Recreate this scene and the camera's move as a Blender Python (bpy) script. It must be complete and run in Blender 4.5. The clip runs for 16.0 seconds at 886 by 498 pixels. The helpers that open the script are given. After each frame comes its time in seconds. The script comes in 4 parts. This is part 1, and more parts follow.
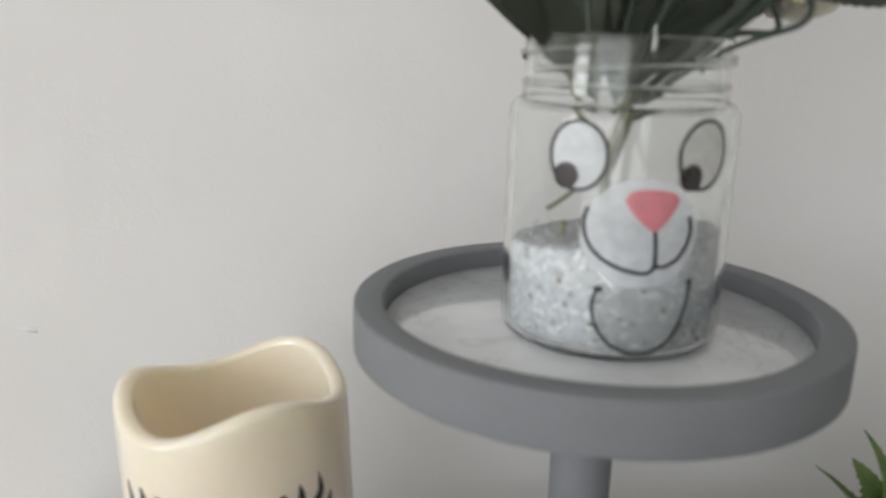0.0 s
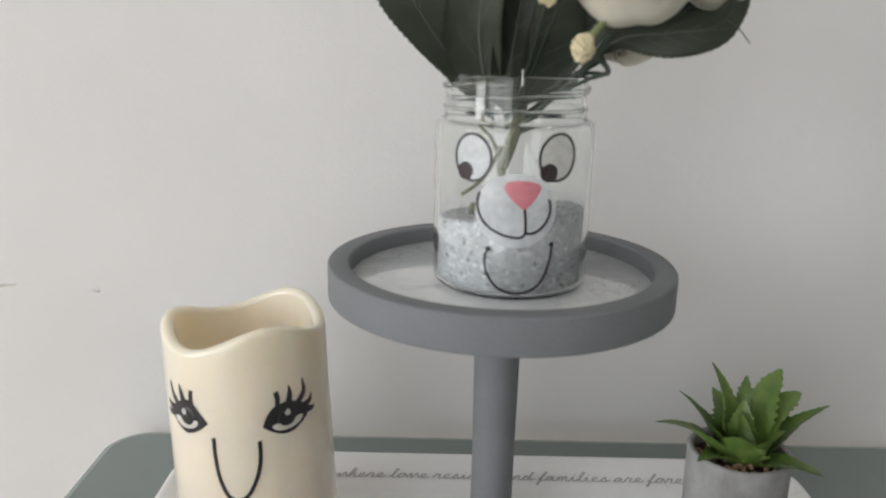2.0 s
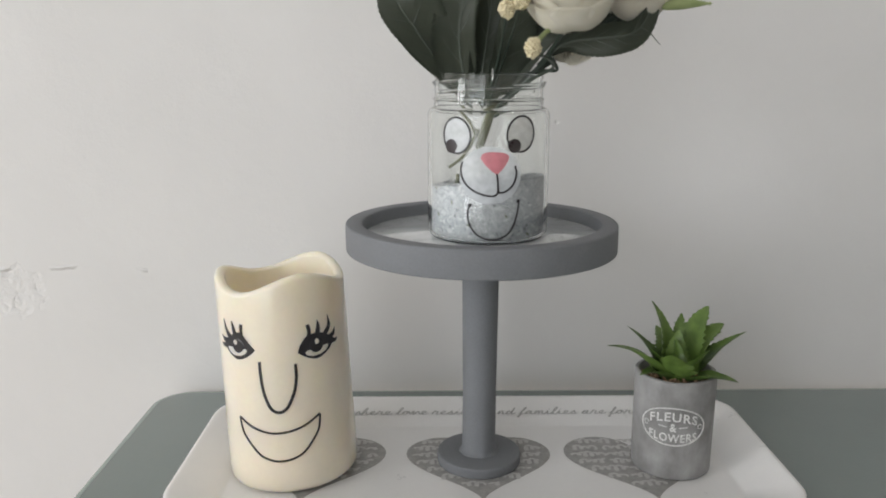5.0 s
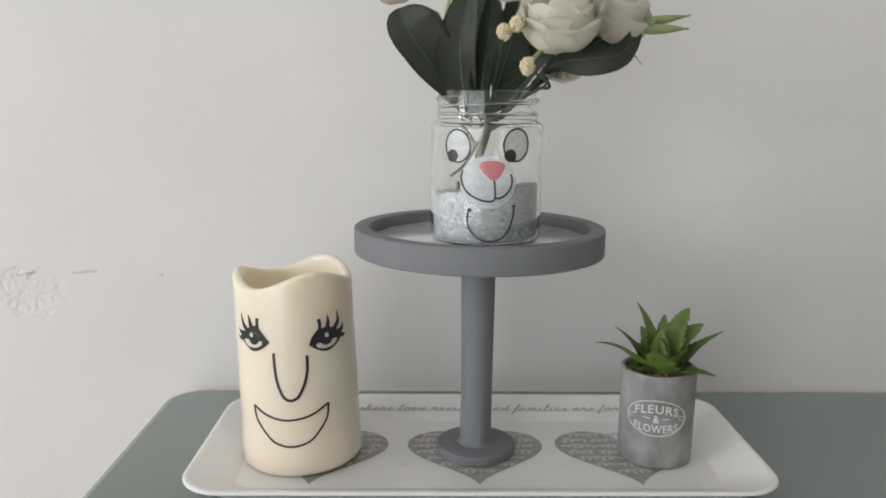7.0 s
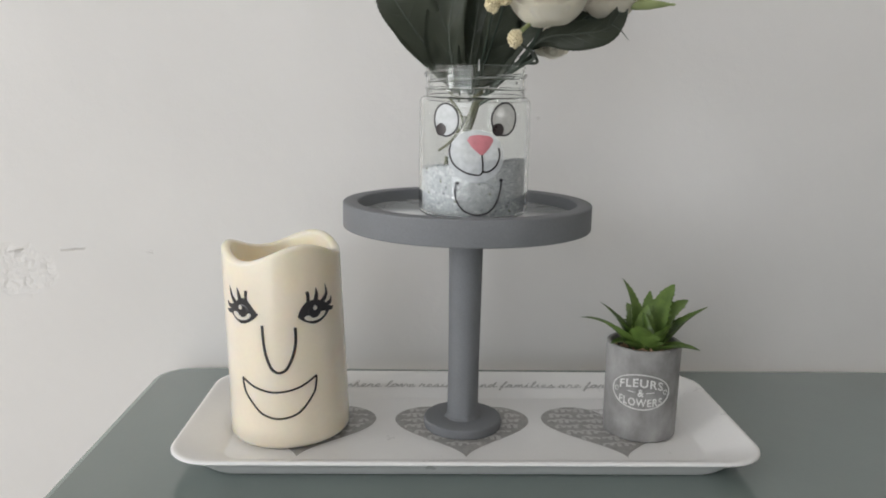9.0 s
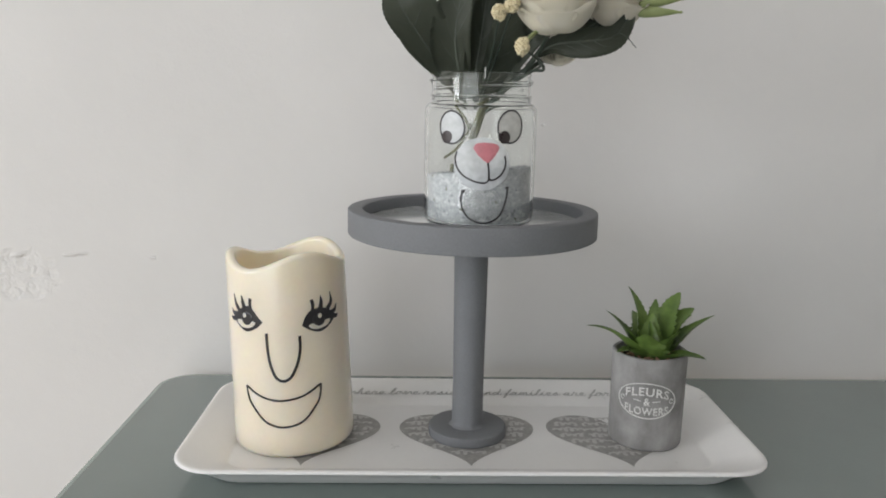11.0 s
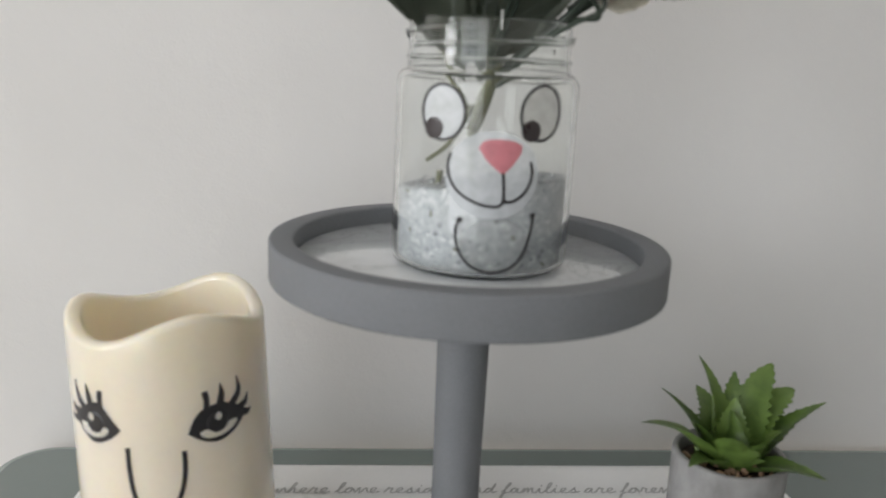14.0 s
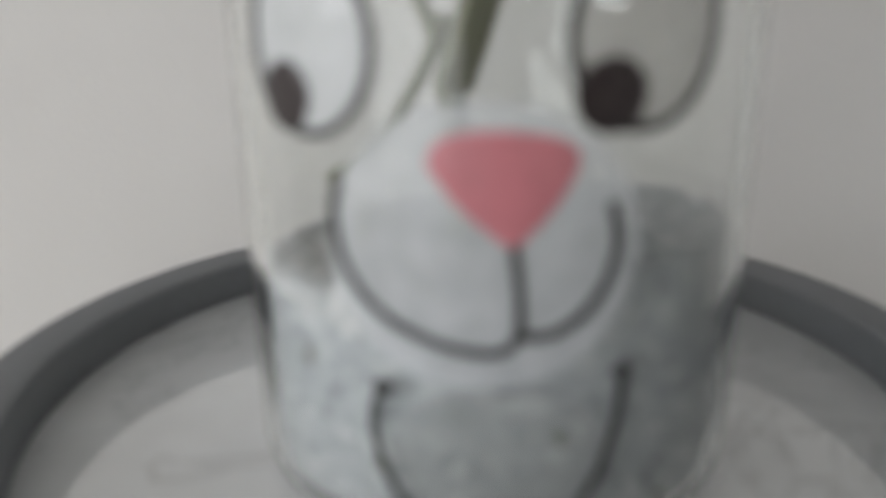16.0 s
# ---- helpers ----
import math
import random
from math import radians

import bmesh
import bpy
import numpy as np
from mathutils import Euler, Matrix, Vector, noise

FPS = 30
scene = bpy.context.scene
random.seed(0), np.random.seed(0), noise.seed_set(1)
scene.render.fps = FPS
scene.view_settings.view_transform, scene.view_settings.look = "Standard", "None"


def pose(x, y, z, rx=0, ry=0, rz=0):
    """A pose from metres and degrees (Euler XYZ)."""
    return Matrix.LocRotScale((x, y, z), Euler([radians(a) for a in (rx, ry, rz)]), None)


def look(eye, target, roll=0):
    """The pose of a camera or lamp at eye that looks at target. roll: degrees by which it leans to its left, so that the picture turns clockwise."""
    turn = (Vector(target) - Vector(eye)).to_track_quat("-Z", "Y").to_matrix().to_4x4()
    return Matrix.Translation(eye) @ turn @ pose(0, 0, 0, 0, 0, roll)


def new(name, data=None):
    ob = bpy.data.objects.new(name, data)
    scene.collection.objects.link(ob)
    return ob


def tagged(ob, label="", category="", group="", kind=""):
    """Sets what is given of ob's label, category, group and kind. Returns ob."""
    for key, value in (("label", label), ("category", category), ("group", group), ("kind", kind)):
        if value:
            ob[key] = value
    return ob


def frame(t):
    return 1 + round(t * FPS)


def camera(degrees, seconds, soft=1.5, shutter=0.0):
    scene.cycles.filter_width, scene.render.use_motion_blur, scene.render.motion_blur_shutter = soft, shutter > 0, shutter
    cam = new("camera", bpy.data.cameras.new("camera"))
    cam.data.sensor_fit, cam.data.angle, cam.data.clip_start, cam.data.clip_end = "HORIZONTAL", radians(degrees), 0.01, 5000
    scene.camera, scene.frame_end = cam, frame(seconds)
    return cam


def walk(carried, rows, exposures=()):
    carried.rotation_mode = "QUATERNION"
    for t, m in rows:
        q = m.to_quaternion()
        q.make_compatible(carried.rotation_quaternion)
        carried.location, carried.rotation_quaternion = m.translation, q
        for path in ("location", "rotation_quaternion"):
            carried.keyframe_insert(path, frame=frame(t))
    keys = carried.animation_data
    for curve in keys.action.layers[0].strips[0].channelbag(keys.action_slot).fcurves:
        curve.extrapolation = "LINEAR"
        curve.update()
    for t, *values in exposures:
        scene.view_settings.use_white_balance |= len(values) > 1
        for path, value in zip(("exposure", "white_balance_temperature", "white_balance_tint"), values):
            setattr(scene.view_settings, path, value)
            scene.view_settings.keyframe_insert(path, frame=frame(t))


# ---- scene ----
cam = camera(58.5, 16.0, soft=1.8)
cam.data.dof.use_dof, cam.data.dof.focus_distance, cam.data.dof.aperture_fstop = True, 0.55, 11.0
PATH = [
    (0.0, -0.0659, -0.2669, 1.0064, 75.43, -1.34, -2.21),
    (0.5, -0.0368, -0.3115, 1.0196, 74.47, -1.99, 2.14),
    (1.0, -0.0252, -0.3440, 1.0251, 75.80, -1.73, 0.81),
    (1.5, -0.0265, -0.3633, 1.0238, 74.90, -1.34, 0.60),
    (2.0, -0.0290, -0.3777, 1.0252, 75.04, -1.18, 0.28),
    (2.5, -0.0269, -0.3962, 1.0272, 75.23, -0.93, 0.45),
    (3.0, -0.0289, -0.4239, 1.0205, 74.15, -0.76, 0.02),
    (3.5, -0.0339, -0.4424, 1.0154, 74.31, -0.48, -0.34),
    (4.0, -0.0323, -0.4612, 1.0130, 75.51, -0.39, -0.56),
    (4.5, -0.0312, -0.4765, 1.0173, 76.91, -0.17, -0.89),
    (5.0, -0.0296, -0.4903, 1.0114, 77.32, 0.02, -0.65),
    (7.5, -0.0337, -0.5383, 1.0016, 79.30, -0.59, -0.87),
    (8.0, -0.0316, -0.5399, 0.9928, 77.53, -0.45, -1.11),
    (8.5, -0.0314, -0.5407, 0.9925, 78.63, -0.88, -1.46),
    (11.0, -0.0352, -0.5373, 0.9954, 78.98, -1.04, -1.44),
    (11.5, -0.0346, -0.5313, 0.9974, 78.98, -1.04, -1.48),
    (12.0, -0.0349, -0.5164, 0.9980, 79.03, -1.04, -1.40),
    (12.5, -0.0302, -0.4900, 0.9985, 78.76, -1.04, -2.25),
    (13.0, -0.0310, -0.4479, 0.9981, 78.30, -0.60, -1.84),
    (13.5, -0.0311, -0.3838, 0.9915, 77.59, -1.24, -2.84),
    (14.0, -0.0403, -0.3322, 0.9951, 76.39, -2.61, -4.40),
    (14.5, -0.0273, -0.2944, 0.9932, 77.57, -1.88, -3.50),
    (15.0, -0.0082, -0.2278, 0.9900, 76.76, -1.40, -0.19),
    (15.5, 0.0001, -0.1674, 0.9810, 74.03, 0.64, 2.22),
    (16.0, 0.0045, -0.1252, 0.9808, 71.78, 0.83, 4.05),
]
EXPOSURES = [(0.0, 0.0), (14.0, -0.05), (15.0, -0.1), (16.0, -0.3)]
walk(cam, [(t, pose(x, y, z, rx, ry, rz)) for t, x, y, z, rx, ry, rz in PATH], EXPOSURES)

# ---- world and light: an overcast day through a west window; wide south opening added as bounce fill ----
world = bpy.data.worlds.new("sky")
scene.world = world
world.use_nodes = True
sky = world.node_tree.nodes.new("ShaderNodeTexSky")
sky.sky_type, sky.sun_disc = "NISHITA", False
sky.sun_elevation, sky.sun_rotation = radians(40), radians(100)
world.node_tree.links.new(sky.outputs[0], world.node_tree.nodes["Background"].inputs[0])
world.node_tree.nodes["Background"].inputs[1].default_value = 0.08

sun = new("sun", bpy.data.lights.new("sun", "SUN"))
sun.data.energy, sun.data.angle, sun.data.color = 0.8, radians(12), (1.0, 0.96, 0.9)
sun.matrix_world = look((6, 1, 5), (0, 0, 0))

TABLE, WALL = 0.75, 0.142
WIN_X, WIN_Y0, WIN_Y1, WIN_Z0, WIN_Z1 = -3.20, -2.20, -1.00, 0.85, 2.15
# south opening: unseen, added so a wide dim lamp stands for room bounce
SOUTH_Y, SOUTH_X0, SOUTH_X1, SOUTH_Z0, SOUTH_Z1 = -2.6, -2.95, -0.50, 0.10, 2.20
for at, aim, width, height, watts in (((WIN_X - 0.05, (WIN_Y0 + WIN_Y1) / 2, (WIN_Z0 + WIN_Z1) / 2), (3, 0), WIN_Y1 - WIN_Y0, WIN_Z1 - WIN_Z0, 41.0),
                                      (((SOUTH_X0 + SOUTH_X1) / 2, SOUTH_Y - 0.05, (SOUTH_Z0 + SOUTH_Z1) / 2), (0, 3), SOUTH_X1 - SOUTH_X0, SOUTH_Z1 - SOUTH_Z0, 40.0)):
    lamp = new("window_and_fill_light", bpy.data.lights.new("window_and_fill_light", "AREA"))
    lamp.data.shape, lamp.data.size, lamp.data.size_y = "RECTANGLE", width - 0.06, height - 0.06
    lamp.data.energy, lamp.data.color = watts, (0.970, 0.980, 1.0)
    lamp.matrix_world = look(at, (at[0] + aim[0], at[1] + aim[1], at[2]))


# ---- materials ----
def shader(name):
    m = bpy.data.materials.new(name)
    m.use_nodes = True
    nt = m.node_tree
    return m, nt, nt.nodes["Principled BSDF"]


def node(nt, kind, **inputs):
    n = nt.nodes.new(kind)
    for key, value in inputs.items():
        n.inputs[key.replace("_", " ")].default_value = value
    return n


def surface(name, colour, rough=0.5, stain=0.06, stain_scale=12.0, grain=0.05, grain_scale=400.0, bump=0.1, bump_scale=300.0,
            depth=0.0004, metal=0.0, coat=0.0, sss=0.0, random_tint=0.0, rough_vary=0.08):
    """A surface with stains, grain and relief at two scales, in metres of its own object."""
    m, nt, b = shader(name)
    co = nt.nodes.new("ShaderNodeTexCoord")
    big = node(nt, "ShaderNodeTexNoise", Scale=stain_scale, Detail=5.0, Roughness=0.6)
    fine = node(nt, "ShaderNodeTexNoise", Scale=grain_scale, Detail=3.0)
    rel = node(nt, "ShaderNodeTexNoise", Scale=bump_scale, Detail=4.0)
    for n in (big, fine, rel):
        nt.links.new(co.outputs["Object"], n.inputs["Vector"])
    ramp = node(nt, "ShaderNodeMapRange", From_Min=0.25, From_Max=0.75, To_Min=1 - stain, To_Max=1 + stain)
    ramp2 = node(nt, "ShaderNodeMapRange", From_Min=0.25, From_Max=0.75, To_Min=1 - grain, To_Max=1 + grain)
    nt.links.new(big.outputs[0], ramp.inputs[0])
    nt.links.new(fine.outputs[0], ramp2.inputs[0])
    mul = nt.nodes.new("ShaderNodeMath")
    mul.operation = "MULTIPLY"
    nt.links.new(ramp.outputs[0], mul.inputs[0])
    nt.links.new(ramp2.outputs[0], mul.inputs[1])
    last = mul.outputs[0]
    if random_tint:
        info = nt.nodes.new("ShaderNodeObjectInfo")
        r3 = node(nt, "ShaderNodeMapRange", To_Min=1 - random_tint, To_Max=1 + random_tint)
        nt.links.new(info.outputs["Random"], r3.inputs[0])
        mul2 = nt.nodes.new("ShaderNodeMath")
        mul2.operation = "MULTIPLY"
        nt.links.new(last, mul2.inputs[0])
        nt.links.new(r3.outputs[0], mul2.inputs[1])
        last = mul2.outputs[0]
    scale = nt.nodes.new("ShaderNodeVectorMath")
    scale.operation = "SCALE"
    scale.inputs[0].default_value = colour
    nt.links.new(last, scale.inputs["Scale"])
    nt.links.new(scale.outputs[0], b.inputs["Base Color"])
    rr = node(nt, "ShaderNodeMapRange", To_Min=max(0.02, rough - rough_vary), To_Max=min(1.0, rough + rough_vary))
    nt.links.new(big.outputs[0], rr.inputs[0])
    nt.links.new(rr.outputs[0], b.inputs["Roughness"])
    bp = node(nt, "ShaderNodeBump", Strength=bump, Distance=depth)
    nt.links.new(rel.outputs[0], bp.inputs["Height"])
    nt.links.new(bp.outputs[0], b.inputs["Normal"])
    b.inputs["Metallic"].default_value = metal
    b.inputs["Coat Weight"].default_value = coat
    b.inputs["Coat Roughness"].default_value = 0.05
    if sss:
        b.inputs["Subsurface Weight"].default_value = sss
        b.inputs["Subsurface Radius"].default_value = (1.0, 0.82, 0.5)
        b.inputs["Subsurface Scale"].default_value = 0.012
    return m


def wall_paint():
    """White emulsion on uneven plaster: roller stipple, soft hollows, a filled crack with a chipped patch under it, small nicks."""
    m, nt, b = shader("wall_paint")
    co = nt.nodes.new("ShaderNodeTexCoord")
    out = co.outputs["Object"]

    def noise_at(scale, detail=4.0):
        n = node(nt, "ShaderNodeTexNoise", Scale=scale, Detail=detail)
        nt.links.new(out, n.inputs["Vector"])
        return n.outputs[0]

    def math_(op, a, c, clamp=False):
        n = nt.nodes.new("ShaderNodeMath")
        n.operation, n.use_clamp = op, clamp
        for i, v in enumerate((a, c)):
            if isinstance(v, (int, float)):
                n.inputs[i].default_value = v
            else:
                nt.links.new(v, n.inputs[i])
        return n.outputs[0]

    sep = nt.nodes.new("ShaderNodeSeparateXYZ")
    nt.links.new(out, sep.inputs[0])
    x, z = sep.outputs[0], sep.outputs[2]
    wob = math_("MULTIPLY", math_("SUBTRACT", noise_at(30), 0.5), 0.012)
    # ridge of the filled crack
    line = math_("ABSOLUTE", math_("SUBTRACT", math_("ADD", z, wob), 0.853), 0.0)
    gaps = math_("MULTIPLY", math_("SUBTRACT", noise_at(38, 2.0), 0.5), 6.0, True)
    ridge = math_("MULTIPLY", math_("MULTIPLY", math_("SUBTRACT", 1.0, math_("DIVIDE", line, 0.0022), True), gaps), math_("LESS_THAN", x, -0.265))
    # chipped patch
    dx, dz = math_("DIVIDE", math_("SUBTRACT", x, -0.385), 0.035), math_("DIVIDE", math_("SUBTRACT", z, 0.836), 0.022)
    rad = math_("ADD", math_("ADD", math_("MULTIPLY", dx, dx), math_("MULTIPLY", dz, dz)), math_("MULTIPLY", math_("SUBTRACT", noise_at(90), 0.5), 2.2))
    patch = math_("MULTIPLY", math_("SUBTRACT", 1.15, rad, True), noise_at(160))
    # sparse nicks
    vor = node(nt, "ShaderNodeTexVoronoi", Scale=9.0)
    nt.links.new(out, vor.inputs["Vector"])
    nick = math_("SUBTRACT", 1.0, math_("DIVIDE", vor.outputs["Distance"], 0.022), True)
    h = math_("ADD", math_("MULTIPLY", noise_at(700, 3.0), 0.10), math_("MULTIPLY", noise_at(55, 4.0), 0.45))
    h = math_("ADD", h, math_("MULTIPLY", noise_at(9, 3.0), 2.2))
    h = math_("ADD", h, math_("MULTIPLY", ridge, 1.6))
    h = math_("SUBTRACT", h, math_("MULTIPLY", patch, 2.2))
    h = math_("SUBTRACT", h, math_("MULTIPLY", nick, 0.8))
    bp = node(nt, "ShaderNodeBump", Strength=0.8, Distance=0.0016)
    nt.links.new(h, bp.inputs["Height"])
    nt.links.new(bp.outputs[0], b.inputs["Normal"])
    tone = node(nt, "ShaderNodeMapRange", From_Min=0.3, From_Max=0.7, To_Min=0.69, To_Max=0.74)
    nt.links.new(noise_at(5, 5.0), tone.inputs[0])
    dirt = math_("SUBTRACT", tone.outputs[0], math_("MULTIPLY", nick, 0.16))
    sc = nt.nodes.new("ShaderNodeVectorMath")
    sc.operation = "SCALE"
    sc.inputs[0].default_value = (1.0, 0.985, 0.965)
    nt.links.new(dirt, sc.inputs["Scale"])
    nt.links.new(sc.outputs[0], b.inputs["Base Color"])
    b.inputs["Roughness"].default_value = 0.62
    return m


def clear_glass():
    m, nt, b = shader("jar_glass")
    b.inputs["Base Color"].default_value = (0.97, 0.985, 0.975, 1)
    b.inputs["Transmission Weight"].default_value = 1.0
    b.inputs["Roughness"].default_value = 0.015
    b.inputs["IOR"].default_value = 1.47
    wav = node(nt, "ShaderNodeTexNoise", Scale=60.0, Detail=1.0)
    co = nt.nodes.new("ShaderNodeTexCoord")
    nt.links.new(co.outputs["Object"], wav.inputs["Vector"])
    bp = node(nt, "ShaderNodeBump", Strength=0.08, Distance=0.0006)
    nt.links.new(wav.outputs[0], bp.inputs["Height"])
    nt.links.new(bp.outputs[0], b.inputs["Normal"])
    return m


def film_print(name, colour, cover):
    """Printed film on glass: lets part of the view through."""
    m, nt, b = shader(name)
    b.inputs["Base Color"].default_value = (*colour, 1)
    b.inputs["Roughness"].default_value = 0.35
    co = nt.nodes.new("ShaderNodeTexCoord")
    n = node(nt, "ShaderNodeTexNoise", Scale=220.0, Detail=2.0)
    nt.links.new(co.outputs["Object"], n.inputs["Vector"])
    r = node(nt, "ShaderNodeMapRange", From_Min=0.3, From_Max=0.7, To_Min=cover - 0.06, To_Max=min(1.0, cover + 0.06))
    nt.links.new(n.outputs[0], r.inputs[0])
    nt.links.new(r.outputs[0], b.inputs["Alpha"])
    return m


def crushed_glass():
    """White and pale blue-grey crushed glass with darker chips."""
    m, nt, b = shader("crushed_glass")
    co = nt.nodes.new("ShaderNodeTexCoord")
    v = node(nt, "ShaderNodeTexVoronoi", Scale=620.0)
    v2 = node(nt, "ShaderNodeTexVoronoi", Scale=260.0)
    for n in (v, v2):
        nt.links.new(co.outputs["Object"], n.inputs["Vector"])
    ramp = nt.nodes.new("ShaderNodeValToRGB")
    sep = nt.nodes.new("ShaderNodeSeparateColor")
    nt.links.new(v.outputs["Color"], sep.inputs[0])
    nt.links.new(sep.outputs[0], ramp.inputs[0])
    e = ramp.color_ramp.elements
    e[0].position, e[0].color = 0.0, (0.16, 0.17, 0.175, 1)
    e[1].position, e[1].color = 0.05, (0.305, 0.32, 0.33, 1)
    for pos, c in ((0.45, (0.35, 0.366, 0.376, 1)), (0.8, (0.39, 0.405, 0.414, 1)), (0.97, (0.52, 0.53, 0.53, 1))):
        x = e.new(pos)
        x.color = c
    nt.links.new(ramp.outputs[0], b.inputs["Base Color"])
    b.inputs["Roughness"].default_value = 0.6
    bp = node(nt, "ShaderNodeBump", Strength=0.2, Distance=0.001)
    add = nt.nodes.new("ShaderNodeMath")
    add.operation = "ADD"
    nt.links.new(sep.outputs[1], add.inputs[0])
    nt.links.new(v2.outputs["Distance"], add.inputs[1])
    nt.links.new(add.outputs[0], bp.inputs["Height"])
    nt.links.new(bp.outputs[0], b.inputs["Normal"])
    return m


def marble_plate():
    """Polished white marble with cloudy grey veins."""
    m, nt, b = shader("white_marble")
    co = nt.nodes.new("ShaderNodeTexCoord")
    w = node(nt, "ShaderNodeTexNoise", Scale=15.0, Detail=7.0, Roughness=0.6, Distortion=2.0)
    c = node(nt, "ShaderNodeTexNoise", Scale=60.0, Detail=5.0)
    for k in (w, c):
        nt.links.new(co.outputs["Object"], k.inputs["Vector"])
    d = nt.nodes.new("ShaderNodeMath")
    d.operation = "SUBTRACT"
    d.inputs[1].default_value = 0.5
    nt.links.new(w.outputs[0], d.inputs[0])
    a = nt.nodes.new("ShaderNodeMath")
    a.operation = "ABSOLUTE"
    nt.links.new(d.outputs[0], a.inputs[0])
    vein = node(nt, "ShaderNodeMapRange", From_Min=0.0, From_Max=0.012, To_Min=0.78, To_Max=1.0)
    nt.links.new(a.outputs[0], vein.inputs[0])
    cloud = node(nt, "ShaderNodeMapRange", From_Min=0.3, From_Max=0.7, To_Min=0.66, To_Max=0.76)
    nt.links.new(c.outputs[0], cloud.inputs[0])
    mul = nt.nodes.new("ShaderNodeMath")
    mul.operation = "MULTIPLY"
    nt.links.new(vein.outputs[0], mul.inputs[0])
    nt.links.new(cloud.outputs[0], mul.inputs[1])
    sc = nt.nodes.new("ShaderNodeVectorMath")
    sc.operation = "SCALE"
    sc.inputs[0].default_value = (0.955, 0.985, 1.0)
    nt.links.new(mul.outputs[0], sc.inputs["Scale"])
    nt.links.new(sc.outputs[0], b.inputs["Base Color"])
    b.inputs["Roughness"].default_value = 0.03
    b.inputs["IOR"].default_value = 2.2
    return m


def leaf_green(name, dark, light, rough=0.5, scale=60.0, tint=0.15):
    m, nt, b = shader(name)
    co = nt.nodes.new("ShaderNodeTexCoord")
    n = node(nt, "ShaderNodeTexNoise", Scale=scale, Detail=5.0)
    f = node(nt, "ShaderNodeTexNoise", Scale=900.0, Detail=2.0)
    for k in (n, f):
        nt.links.new(co.outputs["Object"], k.inputs["Vector"])
    info = nt.nodes.new("ShaderNodeObjectInfo")
    add = node(nt, "ShaderNodeMath")
    add.operation = "MULTIPLY_ADD"
    nt.links.new(info.outputs["Random"], add.inputs[0])
    add.inputs[1].default_value = tint * 2
    nt.links.new(n.outputs[0], add.inputs[2])
    r = node(nt, "ShaderNodeMapRange", From_Min=0.3, From_Max=0.8 + tint)
    nt.links.new(add.outputs[0], r.inputs[0])
    mix = nt.nodes.new("ShaderNodeMix")
    mix.data_type = "RGBA"
    mix.inputs["A"].default_value, mix.inputs["B"].default_value = (*dark, 1), (*light, 1)
    nt.links.new(r.outputs[0], mix.inputs["Factor"])
    nt.links.new(mix.outputs["Result"], b.inputs["Base Color"])
    bp = node(nt, "ShaderNodeBump", Strength=0.3, Distance=0.0004)
    nt.links.new(f.outputs[0], bp.inputs["Height"])
    nt.links.new(bp.outputs[0], b.inputs["Normal"])
    b.inputs["Roughness"].default_value = rough
    return m


def fabric_petal():
    """Thin ivory cloth: part of the light passes through it."""
    m, nt, b = shader("ivory_petal")
    co = nt.nodes.new("ShaderNodeTexCoord")
    n = node(nt, "ShaderNodeTexNoise", Scale=90.0, Detail=4.0)
    f = node(nt, "ShaderNodeTexNoise", Scale=1400.0, Detail=2.0)
    for k in (n, f):
        nt.links.new(co.outputs["Object"], k.inputs["Vector"])
    info = nt.nodes.new("ShaderNodeObjectInfo")
    add = nt.nodes.new("ShaderNodeMath")
    add.operation = "MULTIPLY_ADD"
    nt.links.new(info.outputs["Random"], add.inputs[0])
    add.inputs[1].default_value = 0.3
    nt.links.new(n.outputs[0], add.inputs[2])
    mix = nt.nodes.new("ShaderNodeMix")
    mix.data_type = "RGBA"
    mix.inputs["A"].default_value, mix.inputs["B"].default_value = (0.97, 0.93, 0.81, 1), (0.975, 0.96, 0.90, 1)
    nt.links.new(add.outputs[0], mix.inputs["Factor"])
    nt.links.new(mix.outputs["Result"], b.inputs["Base Color"])
    b.inputs["Roughness"].default_value = 0.75
    bp = node(nt, "ShaderNodeBump", Strength=0.2, Distance=0.0003)
    nt.links.new(f.outputs[0], bp.inputs["Height"])
    nt.links.new(bp.outputs[0], b.inputs["Normal"])
    through_it = nt.nodes.new("ShaderNodeBsdfTranslucent")
    nt.links.new(mix.outputs["Result"], through_it.inputs[0])
    both = nt.nodes.new("ShaderNodeMixShader")
    both.inputs[0].default_value = 0.28
    nt.links.new(b.outputs[0], both.inputs[1])
    nt.links.new(through_it.outputs[0], both.inputs[2])
    nt.links.new(both.outputs[0], nt.nodes["Material Output"].inputs[0])
    return m


